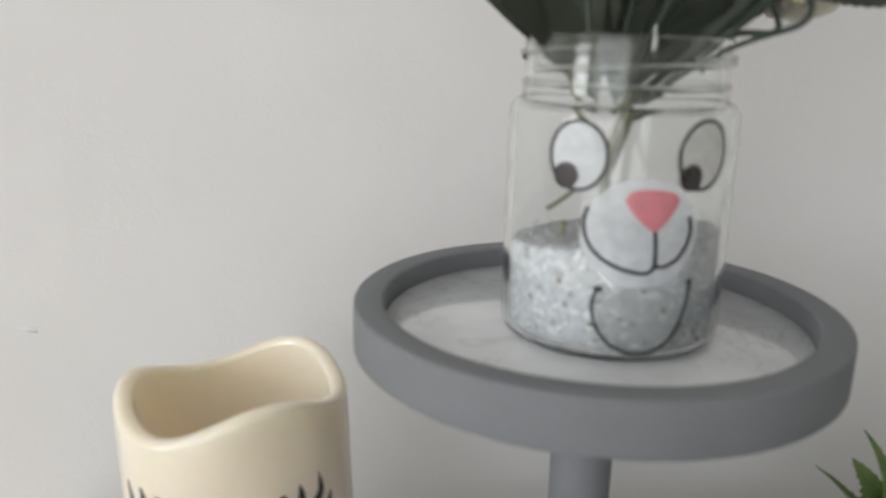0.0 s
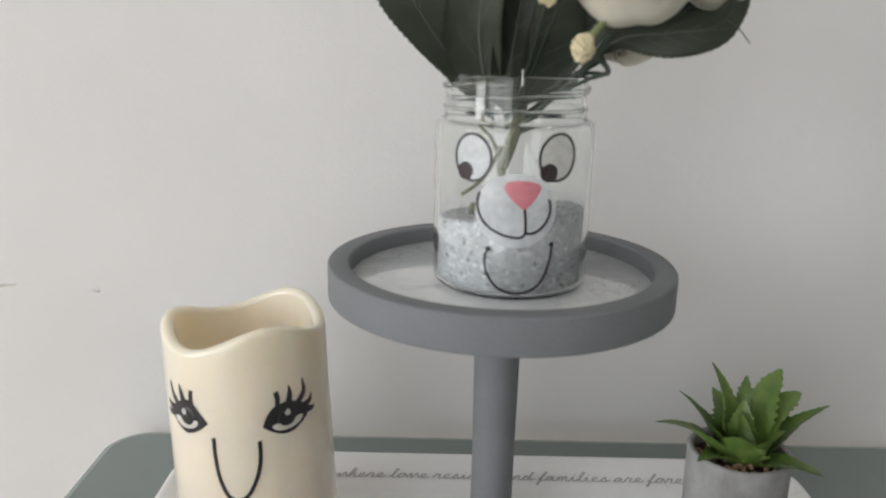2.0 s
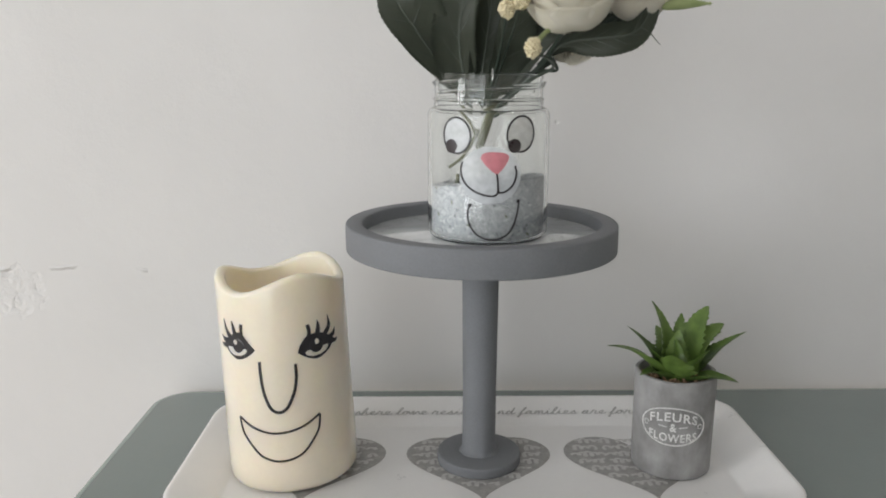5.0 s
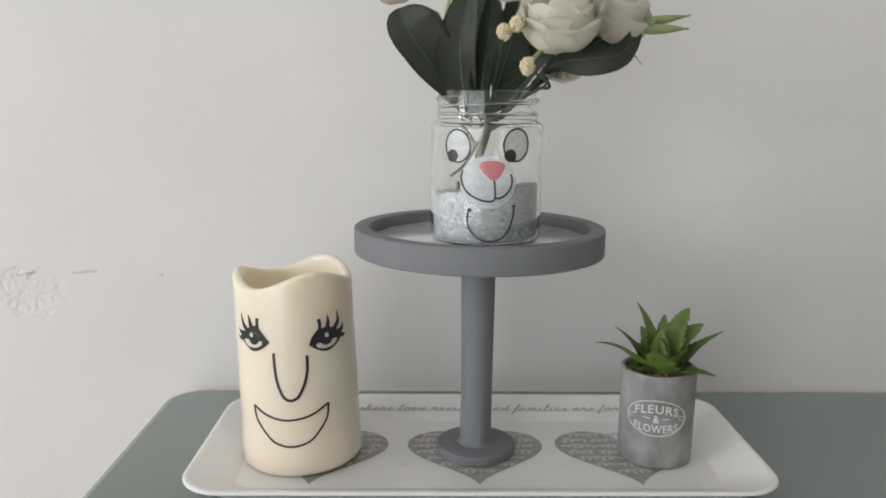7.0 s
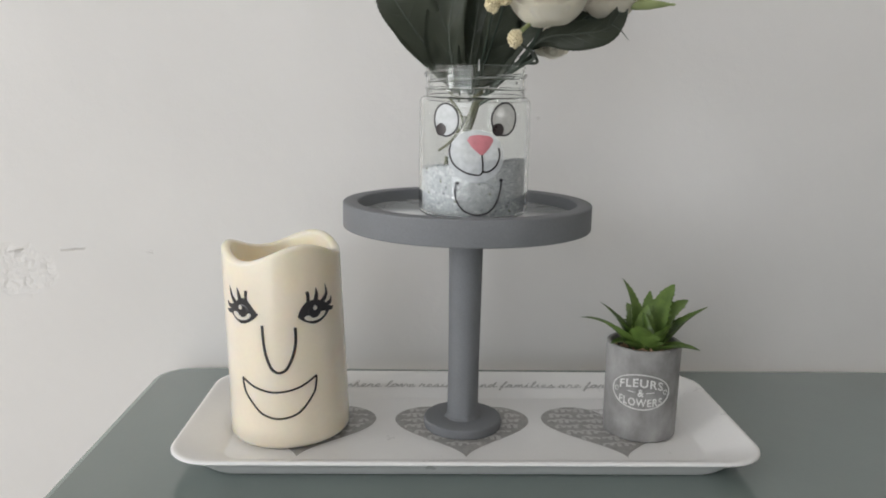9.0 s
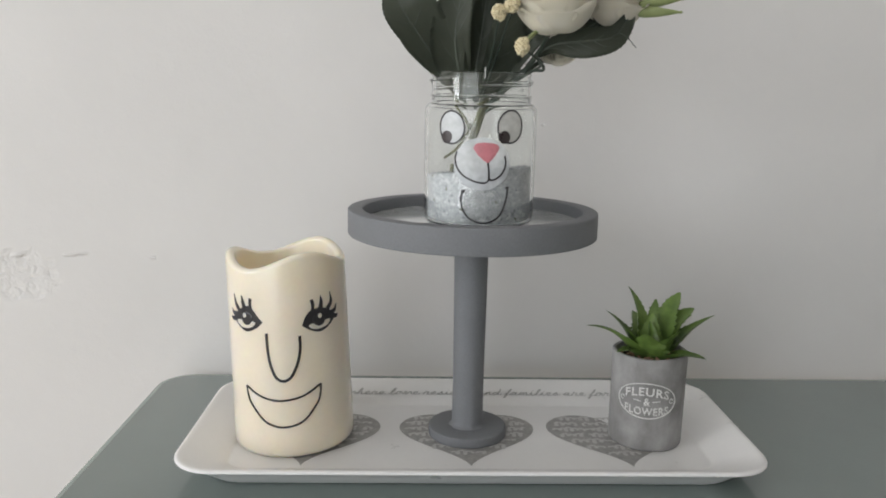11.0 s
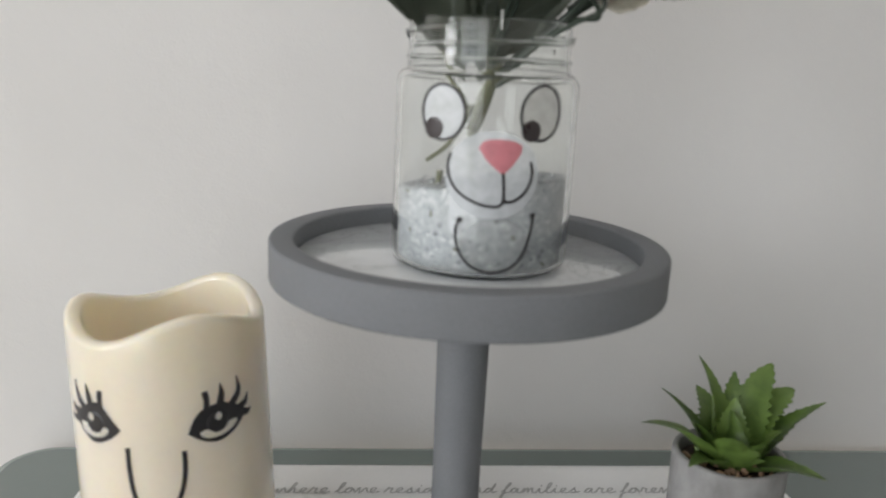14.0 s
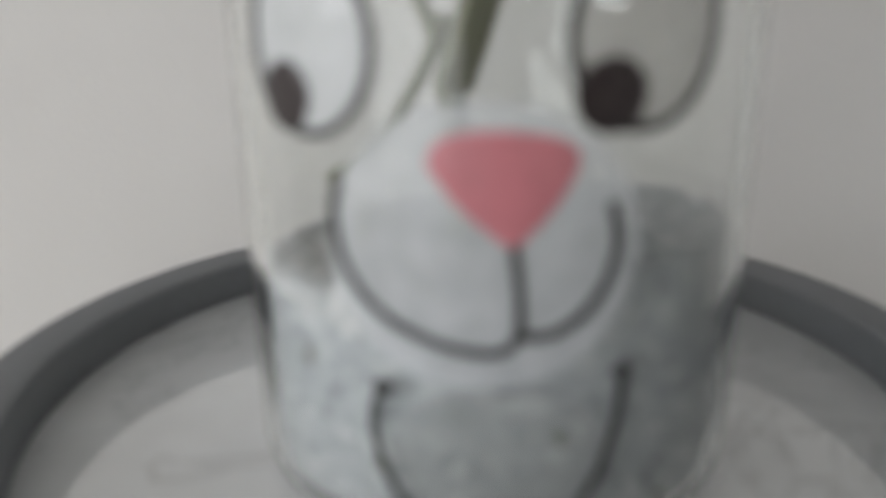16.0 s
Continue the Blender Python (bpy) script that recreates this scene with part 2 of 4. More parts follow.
def pot_concrete():
    """Grey cast concrete, rubbed with thin whitewash in upright wisps, pitted."""
    m, nt, b = shader("washed_concrete")
    co = nt.nodes.new("ShaderNodeTexCoord")
    flat = nt.nodes.new("ShaderNodeVectorMath")
    flat.operation = "MULTIPLY"
    flat.inputs[1].default_value = (1.0, 1.0, 0.7)
    nt.links.new(co.outputs["Object"], flat.inputs[0])
    wash = node(nt, "ShaderNodeTexNoise", Scale=75.0, Detail=6.0, Roughness=0.65)
    nt.links.new(flat.outputs[0], wash.inputs["Vector"])
    cloud = node(nt, "ShaderNodeTexNoise", Scale=28.0, Detail=3.0)
    grit = node(nt, "ShaderNodeTexNoise", Scale=900.0, Detail=4.0)
    pits = node(nt, "ShaderNodeTexVoronoi", Scale=420.0)
    for k in (cloud, grit, pits):
        nt.links.new(co.outputs["Object"], k.inputs["Vector"])
    both = nt.nodes.new("ShaderNodeMath")
    both.operation = "ADD"
    nt.links.new(wash.outputs[0], both.inputs[0])
    nt.links.new(cloud.outputs[0], both.inputs[1])
    r = node(nt, "ShaderNodeMapRange", From_Min=0.75, From_Max=1.45)
    nt.links.new(both.outputs[0], r.inputs[0])
    mix = nt.nodes.new("ShaderNodeMix")
    mix.data_type = "RGBA"
    mix.inputs["A"].default_value, mix.inputs["B"].default_value = (0.2, 0.195, 0.19, 1), (0.42, 0.415, 0.41, 1)
    nt.links.new(r.outputs[0], mix.inputs["Factor"])
    nt.links.new(mix.outputs["Result"], b.inputs["Base Color"])
    pit = node(nt, "ShaderNodeMapRange", From_Min=0.0, From_Max=0.25)
    nt.links.new(pits.outputs["Distance"], pit.inputs[0])
    h = nt.nodes.new("ShaderNodeMath")
    h.operation = "ADD"
    nt.links.new(pit.outputs[0], h.inputs[0])
    nt.links.new(grit.outputs[0], h.inputs[1])
    bp = node(nt, "ShaderNodeBump", Strength=0.35, Distance=0.0004)
    nt.links.new(h.outputs[0], bp.inputs["Height"])
    nt.links.new(bp.outputs[0], b.inputs["Normal"])
    b.inputs["Roughness"].default_value = 0.8
    return m


M_WALL = wall_paint()
M_CEIL = surface("ceiling_paint", (0.8, 0.79, 0.77), 0.8, 0.02)
# floor is out of view; kept pale so it reflects light upwards
M_FLOOR = surface("pale_bounce_floor", (0.56, 0.49, 0.4), 0.45, 0.15, 6.0)
M_FRAME = surface("window_paint", (0.8, 0.8, 0.79), 0.4, 0.02)
M_TABLE = surface("tinted_table_glass", (0.176, 0.218, 0.203), 0.16, 0.05, 8.0, 0.01, 300.0, 0.02, 60.0, coat=0.7, rough_vary=0.05)
M_TABLE_EDGE = surface("table_glass_edge", (0.30, 0.36, 0.33), 0.12, 0.05, 20.0)
M_METAL = surface("brushed_steel", (0.55, 0.55, 0.56), 0.35, 0.05, metal=1.0)
M_TRAY = surface("white_melamine", (0.86, 0.855, 0.845), 0.3, 0.02, 25.0, 0.01, 500.0, 0.03, 120.0, coat=0.15)
M_PRINT = surface("grey_print", (0.36, 0.352, 0.34), 0.4, 0.25, 160.0, 0.1, 700.0, 0.0)
M_SCRIPT = surface("script_print", (0.45, 0.45, 0.44), 0.4, 0.15, 120.0, 0.05, 700.0, 0.0)
M_SCRIPT_W = surface("pale_script_print", (0.57, 0.565, 0.55), 0.4, 0.15, 200.0, 0.05, 700.0, 0.0)
M_CHALK = surface("grey_chalk_paint", (0.188, 0.195, 0.208), 0.72, 0.07, 35.0, 0.06, 900.0, 0.35, 700.0, 0.0004)
M_MARBLE = marble_plate()
M_GLASS = clear_glass()
M_CRUSH = crushed_glass()
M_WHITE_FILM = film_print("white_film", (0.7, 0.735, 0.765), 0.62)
# the same white film, with the right eye's shade put into its colour
M_SHADED_FILM = film_print("shaded_white_film", (0.46, 0.45, 0.43), 0.6)
M_GREY_FILM = film_print("sheer_film", (0.42, 0.43, 0.43), 0.28)
M_PINK = film_print("pink_film", (0.62, 0.215, 0.25), 0.93)
M_BLACK = surface("black_vinyl", (0.022, 0.02, 0.022), 0.35, 0.1, 60.0, 0.05, 800.0, 0.0)
M_PUPIL = surface("brown_black_vinyl", (0.035, 0.026, 0.027), 0.3, 0.1, 60.0, 0.05, 800.0, 0.0)
M_WAX = surface("ivory_wax", (0.86, 0.775, 0.63), 0.3, 0.02, 30.0, 0.015, 300.0, 0.03, 60.0, 0.0006, coat=0.8, sss=0.6, rough_vary=0.02)
M_CONCRETE = pot_concrete()
M_DRYBRUSH = surface("white_drybrush", (0.66, 0.655, 0.64), 0.85, 0.22, 400.0, 0.15, 1500.0, 0.4, 800.0)
M_SOIL = surface("potting_soil", (0.06, 0.04, 0.03), 0.95, 0.3, 200.0, 0.3, 900.0, 0.8, 400.0, 0.001)
M_PEBBLE = surface("brown_pebble", (0.3, 0.19, 0.12), 0.7, 0.3, 150.0, 0.2, 900.0, 0.3, 600.0)
M_ALOE = leaf_green("aloe_leaf", (0.040, 0.078, 0.016), (0.15, 0.235, 0.05), 0.42, 110.0)
M_LEAF = leaf_green("fabric_leaf", (0.048, 0.059, 0.042), (0.1, 0.115, 0.086), 0.45, 40.0, 0.2)
M_VEIN = leaf_green("leaf_vein", (0.062, 0.076, 0.060), (0.105, 0.122, 0.100), 0.55, 40.0)
M_STEM = leaf_green("stem_green", (0.085, 0.09, 0.045), (0.15, 0.155, 0.085), 0.5, 50.0)
M_STEM_DARK = leaf_green("dark_stem", (0.02, 0.032, 0.022), (0.045, 0.06, 0.045), 0.5, 50.0)
M_THREAD = surface("pale_nylon", (0.8, 0.8, 0.78), 0.25, 0.02)
M_PETAL = fabric_petal()
M_BERRY = surface("cream_berry", (0.74, 0.65, 0.42), 0.6, 0.06, 200.0, 0.04, 900.0, 0.2, 600.0, sss=0.1)
M_BUD = leaf_green("pale_bud", (0.2, 0.26, 0.09), (0.42, 0.46, 0.24), 0.55, 60.0)


# ---- building blocks ----
def finish(bm, name, material, smooth=True, sharp=40):
    bmesh.ops.recalc_face_normals(bm, faces=bm.faces)
    me = bpy.data.meshes.new(name)
    bm.to_mesh(me)
    bm.free()
    me.materials.append(material)
    if smooth:
        me.polygons.foreach_set("use_smooth", [True] * len(me.polygons))
        if sharp:
            me.set_sharp_from_angle(angle=radians(sharp))
    return me


def part(name, bm, material, parent=None, label="", smooth=True, sharp=40):
    ob = new(name, finish(bm, name, material, smooth, sharp))
    if parent is not None:
        ob.parent = parent
    if label:
        ob["label"] = label
    return ob


def thing(name, label, category, at=(0, 0, 0), group="", kind=""):
    ob = tagged(new(name), label, category, group, kind)
    ob.empty_display_size = 0.02
    ob.location = at
    return ob


def box(x0, x1, y0, y1, z0, z1, bevel=0.0):
    bm = bmesh.new()
    bmesh.ops.create_cube(bm, size=1, matrix=Matrix.LocRotScale(((x0 + x1) / 2, (y0 + y1) / 2, (z0 + z1) / 2), None, (x1 - x0, y1 - y0, z1 - z0)))
    if bevel:
        bmesh.ops.bevel(bm, geom=bm.edges[:], offset=bevel, segments=2, affect="EDGES")
    return bm


def lathe(profile, steps=96, lift=None):
    """Turns (radius, z) points round z. lift(angle, r, z) may return a new (r, z). Angle 0 faces -y, turning towards +x."""
    bm = bmesh.new()
    rings = []
    for r, z in profile:
        if r < 1e-6:
            rings.append([bm.verts.new((0, 0, z))])
            continue
        ring = []
        for k in range(steps):
            a = 2 * math.pi * k / steps
            rr, zz = lift(a, r, z) if lift else (r, z)
            ring.append(bm.verts.new((rr * math.sin(a), -rr * math.cos(a), zz)))
        rings.append(ring)
    for a, b in zip(rings, rings[1:]):
        for k in range(steps):
            j = (k + 1) % steps
            quad = [a[k % len(a)], a[j % len(a)], b[j % len(b)], b[k % len(b)]]
            quad = [v for i, v in enumerate(quad) if v not in quad[:i]]
            if len(quad) > 2:
                bm.faces.new(quad)
    return bm


def arc(cx, cz, r, a0, a1, n=5):
    """Points of an arc in a profile, degrees from +radius."""
    return [(cx + r * math.cos(radians(a0 + (a1 - a0) * i / n)), cz + r * math.sin(radians(a0 + (a1 - a0) * i / n))) for i in range(n + 1)]


def bezier(points, n=24):
    """A smooth line through the points (Catmull-Rom)."""
    p = [Vector(q) for q in points]
    p = [2 * p[0] - p[1]] + p + [2 * p[-1] - p[-2]]
    res = []
    for i in range(1, len(p) - 2):
        for k in range(n):
            t = k / n
            res.append(0.5 * ((2 * p[i]) + (p[i + 1] - p[i - 1]) * t + (2 * p[i - 1] - 5 * p[i] + 4 * p[i + 1] - p[i + 2]) * t * t
                              + (3 * p[i] - p[i - 1] - 3 * p[i + 1] + p[i + 2]) * t ** 3))
    res.append(p[-2])
    return res


def tube(points, radius, sides=8, bm=None, taper=1.0):
    """A round rod along a line; taper: the end's radius over the start's."""
    bm = bm or bmesh.new()
    p = [Vector(q) for q in points]
    rings, up = [], Vector((0.13, 0.31, 0.94))
    for i, c in enumerate(p):
        d = (p[min(i + 1, len(p) - 1)] - p[max(i - 1, 0)]).normalized()
        s = d.cross(up).normalized()
        u = s.cross(d)
        r = radius * (1 + (taper - 1) * i / max(1, len(p) - 1))
        rings.append([bm.verts.new(c + r * (math.cos(2 * math.pi * k / sides) * s + math.sin(2 * math.pi * k / sides) * u)) for k in range(sides)])
    for a, b in zip(rings, rings[1:]):
        for k in range(sides):
            bm.faces.new((a[k], a[(k + 1) % sides], b[(k + 1) % sides], b[k]))
    bm.faces.new(rings[0][::-1])
    bm.faces.new(rings[-1])
    return bm


def rounded_rect(hx, hy, r, n=8):
    """Points round a rectangle with rounded corners."""
    res = []
    for cx, cy, a0 in ((hx - r, hy - r, 0), (-hx + r, hy - r, 90), (-hx + r, -hy + r, 180), (hx - r, -hy + r, 270)):
        for i in range(n + 1):
            a = radians(a0 + 90 * i / n)
            res.append((cx + r * math.cos(a), cy + r * math.sin(a)))
    return res


def loft(rings, close_ends=True):
    bm = bmesh.new()
    vs = [[bm.verts.new(v) for v in ring] for ring in rings]
    n = len(vs[0])
    for a, b in zip(vs, vs[1:]):
        for k in range(n):
            bm.faces.new((a[k], a[(k + 1) % n], b[(k + 1) % n], b[k]))
    if close_ends:
        bm.faces.new(vs[0])
        bm.faces.new(vs[-1][::-1])
    return bm


class Round:
    """An upright round body on which flat shapes are wrapped; u: degrees round it (0 faces -y), v: height."""

    def __init__(self, radius_at):
        self.radius_at = radius_at

    def put(self, u, v, lift=0.0003):
        r = self.radius_at(v) + lift
        return (r * math.sin(radians(u)), -r * math.cos(radians(u)), v)

    def stroke(self, points, width, bm=None, lift=0.0004, taper=False, n=14):
        """A line of even width through (u, v) points, as a thin raised ribbon."""
        bm = bm or bmesh.new()
        k = radians(1) * self.radius_at(points[0][1])
        line = bezier([(u * k, v, 0) for u, v in points], n)
        rows = []
        for i, c in enumerate(line):
            d = (line[min(i + 1, len(line) - 1)] - line[max(i - 1, 0)]).normalized()
            w = width / 2
            if taper:
                s = i / (len(line) - 1)
                w *= max(0.12, 1 - s ** 2.2)
            s = Vector((-d.y, d.x, 0)) * w
            rows.append([bm.verts.new(self.put((c + s * q).x / k, (c + s * q).y, l)) for q, l in ((-1, 0.0), (-0.8, lift), (0.8, lift), (1, 0.0))])
        for a, b in zip(rows, rows[1:]):
            for j in range(3):
                bm.faces.new((a[j], a[j + 1], b[j + 1], b[j]))
        return bm

    def fill(self, outline, lift=0.00025, bm=None, rings=6):
        """A filled shape from an outline in (u, v), star-shaped about its middle."""
        bm = bm or bmesh.new()
        cu, cv = sum(p[0] for p in outline) / len(outline), sum(p[1] for p in outline) / len(outline)
        mid = bm.verts.new(self.put(cu, cv, lift))
        last = None
        for i in range(1, rings + 1):
            s = i / rings
            ring = [bm.verts.new(self.put(cu + (u - cu) * s, cv + (v - cv) * s, lift if i < rings else lift * 0.3)) for u, v in outline]
            n = len(ring)
            for k in range(n):
                j = (k + 1) % n
                bm.faces.new((mid, ring[k], ring[j]) if last is None else (last[k], ring[k], ring[j], last[j]))
            last = ring
        return bm


def oval(cu, cv, ru, rv, tilt=0, n=48):
    """ru, rv in degrees and metres; tilt is done in the flat with 1 degree taken as 0.65 mm."""
    k, res = 0.00065, []
    for i in range(n):
        a = 2 * math.pi * i / n
        x, y = ru * k * math.cos(a), rv * math.sin(a)
        c, s = math.cos(radians(tilt)), math.sin(radians(tilt))
        res.append((cu + (x * c - y * s) / k, cv + x * s + y * c))
    return res


def letters(text, size, shear=0.0, spacing=1.0, depth=0.0, thin=0.0):
    """Flat text in the built-in font as a bmesh in the xy plane, centred on x, and its width."""
    cu = bpy.data.curves.new("text", "FONT")
    cu.body, cu.size, cu.shear, cu.space_character = text, size, shear, spacing
    cu.extrude, cu.align_x, cu.resolution_u, cu.offset = depth, "CENTER", 3, thin
    ob = bpy.data.objects.new("text", cu)
    scene.collection.objects.link(ob)
    bpy.context.view_layer.update()
    me = bpy.data.meshes.new_from_object(ob.evaluated_get(bpy.context.evaluated_depsgraph_get()))
    bm = bmesh.new()
    bm.from_mesh(me)
    bpy.data.objects.remove(ob)
    bpy.data.curves.remove(cu)
    bpy.data.meshes.remove(me)
    xs = [v.co.x for v in bm.verts]
    return bm, max(xs) - min(xs)


# ---- the room ----
X0, X1, Y0, Y1, TOP, THICK = WIN_X, 2.2, -2.6, WALL, 2.4, 0.1


def setting(name, bm, material, label, category):
    return tagged(part(name, bm, material, smooth=False), label, category, kind="structure")


setting("floor", box(X0 - THICK, X1 + THICK, Y0 - THICK, Y1 + THICK, -0.1, 0), M_FLOOR, "unseen pale floor under the table, lightened to bounce light up", "floor")
setting("ceiling", box(X0 - THICK, X1 + THICK, Y0 - THICK, Y1 + THICK, TOP, TOP + 0.1), M_CEIL, "plain white painted ceiling", "ceiling")
setting("wall_north", box(X0 - THICK, X1 + THICK, Y1, Y1 + THICK, 0, TOP), M_WALL, "white painted plaster wall with a filled crack and nicks", "wall")


def pierced(y0, y1, z0, z1, length0, length1, along_y, near, far):
    """A wall along x or y with one opening from y0 to y1 of its length."""
    bm = bmesh.new()
    for a, b, c, d in ((length0, y0, 0, TOP), (y1, length1, 0, TOP), (y0, y1, 0, z0), (y0, y1, z1, TOP)):
        piece = box(near, far, a, b, c, d) if along_y else box(a, b, near, far, c, d)
        me = bpy.data.meshes.new("piece")
        piece.to_mesh(me)
        piece.free()
        bm.from_mesh(me)
        bpy.data.meshes.remove(me)
    return bm


setting("wall_west", pierced(WIN_Y0, WIN_Y1, WIN_Z0, WIN_Z1, Y0, Y1, True, X0 - THICK, X0), M_WALL, "white painted wall with an opening that lets in light", "wall")
setting("wall_south", pierced(SOUTH_X0, SOUTH_X1, SOUTH_Z0, SOUTH_Z1, X0 - THICK, X1 + THICK, False, Y0 - THICK, Y0), M_WALL, "white painted wall with an opening that lets in light", "wall")
setting("wall_east", box(X1, X1 + THICK, Y0, Y1, 0, TOP), M_WALL, "plain white painted wall", "wall")
# the south frame only borders the added fill lamp
for name, along_y, mid, y0, y1, z0, z1 in (("window_1", True, X0 - 0.045, WIN_Y0, WIN_Y1, WIN_Z0, WIN_Z1), ("fill_opening", False, Y0 - 0.045, SOUTH_X0, SOUTH_X1, SOUTH_Z0, SOUTH_Z1)):
    win = tagged(new(name), "plain white framed opening for west window daylight and added south fill", "window", kind="structure")
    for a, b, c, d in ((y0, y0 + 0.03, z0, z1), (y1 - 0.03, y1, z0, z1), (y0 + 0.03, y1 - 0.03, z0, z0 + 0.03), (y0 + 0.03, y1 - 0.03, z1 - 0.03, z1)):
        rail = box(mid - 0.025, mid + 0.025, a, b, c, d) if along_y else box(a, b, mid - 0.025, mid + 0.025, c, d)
        part("opening_frame", rail, M_FRAME, win, smooth=False)


# ---- the table ----
def side_table():
    t = thing("side_table", "grey-green tinted glass table standing against the white wall", "table", (0, 0, 0))
    cx, cy, hx, hy = 0.2, -0.1335, 0.4575, 0.2665

    def ring(inset, z):
        return [(cx + x, cy + y, z) for x, y in rounded_rect(hx - inset, hy - inset, 0.028 - inset, 12)]

    part("glass_top", loft([ring(0.0042, TABLE - 0.008), ring(0.0042, TABLE)]), M_TABLE, t, "grey-green tinted glass sheet", sharp=50)
    edge = [(0.0042, 0.008), (0.0022, 0.008), (0.0006, 0.0075), (0.0, 0.006), (0.0, 0.002), (0.0008, 0.0006), (0.0026, 0.0), (0.0042, 0.0)]
    part("polished_edge", loft([ring(inset, TABLE - down) for inset, down in edge], False), M_TABLE_EDGE, t, "pale polished glass edge", sharp=50)
    for x in (cx - hx + 0.05, cx + hx - 0.05):
        for y in (cy - hy + 0.05, cy + hy - 0.05):
            bm = lathe([(0, 0), (0.016, 0), (0.017, 0.004), (0.015, 0.012), (0.015, TABLE - 0.02), (0.024, TABLE - 0.014), (0.024, TABLE - 0.0085), (0, TABLE - 0.0085)], 32)
            bmesh.ops.translate(bm, verts=bm.verts, vec=(x, y, 0))
            part("leg", bm, M_METAL, t)
    return t


side_table()


# ---- the tray ----
FLOOR_Z = TABLE + 0.0052


PEN = {}


def pen(letter, points):
    """The pen's way through one joined-up letter: x, y in x-heights."""
    PEN[letter] = points


pen("e", [(0, 0.1), (0.45, 0.45), (0.6, 0.85), (0.35, 1), (0.15, 0.6), (0.3, 0.1), (0.65, 0.05)])
pen("r", [(0, 0.1), (0.2, 0.8), (0.25, 1.1), (0.4, 0.85), (0.65, 0.9), (0.6, 0.4), (0.7, 0.05)])
pen("l", [(0, 0.1), (0.4, 1.0), (0.55, 1.9), (0.35, 2.0), (0.25, 1.2), (0.3, 0.2), (0.5, 0)])
pen("o", [(0, 0.1), (0.15, 0.6), (0.45, 1), (0.15, 0.75), (0.2, 0.1), (0.55, 0.1), (0.7, 0.6), (0.5, 1), (0.8, 0.8)])
pen("v", [(0, 0.1), (0.15, 0.9), (0.25, 1), (0.4, 0.1), (0.5, 0.05), (0.8, 0.95), (0.95, 0.8)])
pen("w", [(0, 0.1), (0.15, 0.9), (0.3, 0.2), (0.45, 0.05), (0.65, 0.8), (0.75, 0.15), (0.95, 0.1), (1.15, 0.95), (1.3, 0.8)])
pen("h", [(0, 0.1), (0.4, 1.1), (0.5, 1.9), (0.32, 1.9), (0.22, 0.9), (0.18, 0), (0.4, 0.8), (0.6, 0.95), (0.68, 0.4), (0.78, 0.05)])
pen("s", [(0, 0.1), (0.4, 0.8), (0.5, 1.05), (0.5, 0.7), (0.7, 0.3), (0.45, 0), (0.2, 0.1), (0.7, 0.05)])
pen("i", [(0, 0.1), (0.25, 0.95), (0.28, 0.3), (0.42, 0.05)])
pen("a", [(0, 0.1), (0.15, 0.6), (0.5, 0.95), (0.2, 0.8), (0.15, 0.2), (0.45, 0.1), (0.7, 0.95), (0.68, 0.3), (0.82, 0.05)])
pen("d", [(0, 0.1), (0.15, 0.6), (0.5, 0.95), (0.2, 0.8), (0.15, 0.2), (0.45, 0.1), (0.7, 0.9), (0.85, 1.9), (0.75, 0.5), (0.88, 0.05)])
pen("n", [(0, 0.1), (0.2, 0.95), (0.2, 0.05), (0.4, 0.8), (0.6, 0.95), (0.65, 0.4), (0.78, 0.05)])
pen("m", [(0, 0.1), (0.2, 0.95), (0.2, 0.05), (0.4, 0.8), (0.55, 0.95), (0.6, 0.05), (0.8, 0.8), (0.98, 0.95), (1.02, 0.4), (1.15, 0.05)])
pen("f", [(0, 0.1), (0.4, 1.0), (0.6, 1.85), (0.45, 1.95), (0.3, 1.0), (0.2, -0.8), (0.05, -0.9), (0.15, -0.3), (0.5, 0.05)])


def handwriting(text):
    """Joined-up lines of the pen for a text, one for each word, with the dots."""
    x, lines = 0.0, []
    for word in text.split():
        way = []
        for letter in word:
            way += [(x + px, py) for px, py in PEN[letter]]
            if letter == "i":
                lines.append([(x + 0.3, 1.35), (x + 0.36, 1.5)])
            x = way[-1][0] + 0.3
        way.append((x + 0.1, 0.3))
        lines.append([(p.x, p.y) for p in bezier([(a, b, 0) for a, b in way], 4)])
        x += 0.55
    return lines


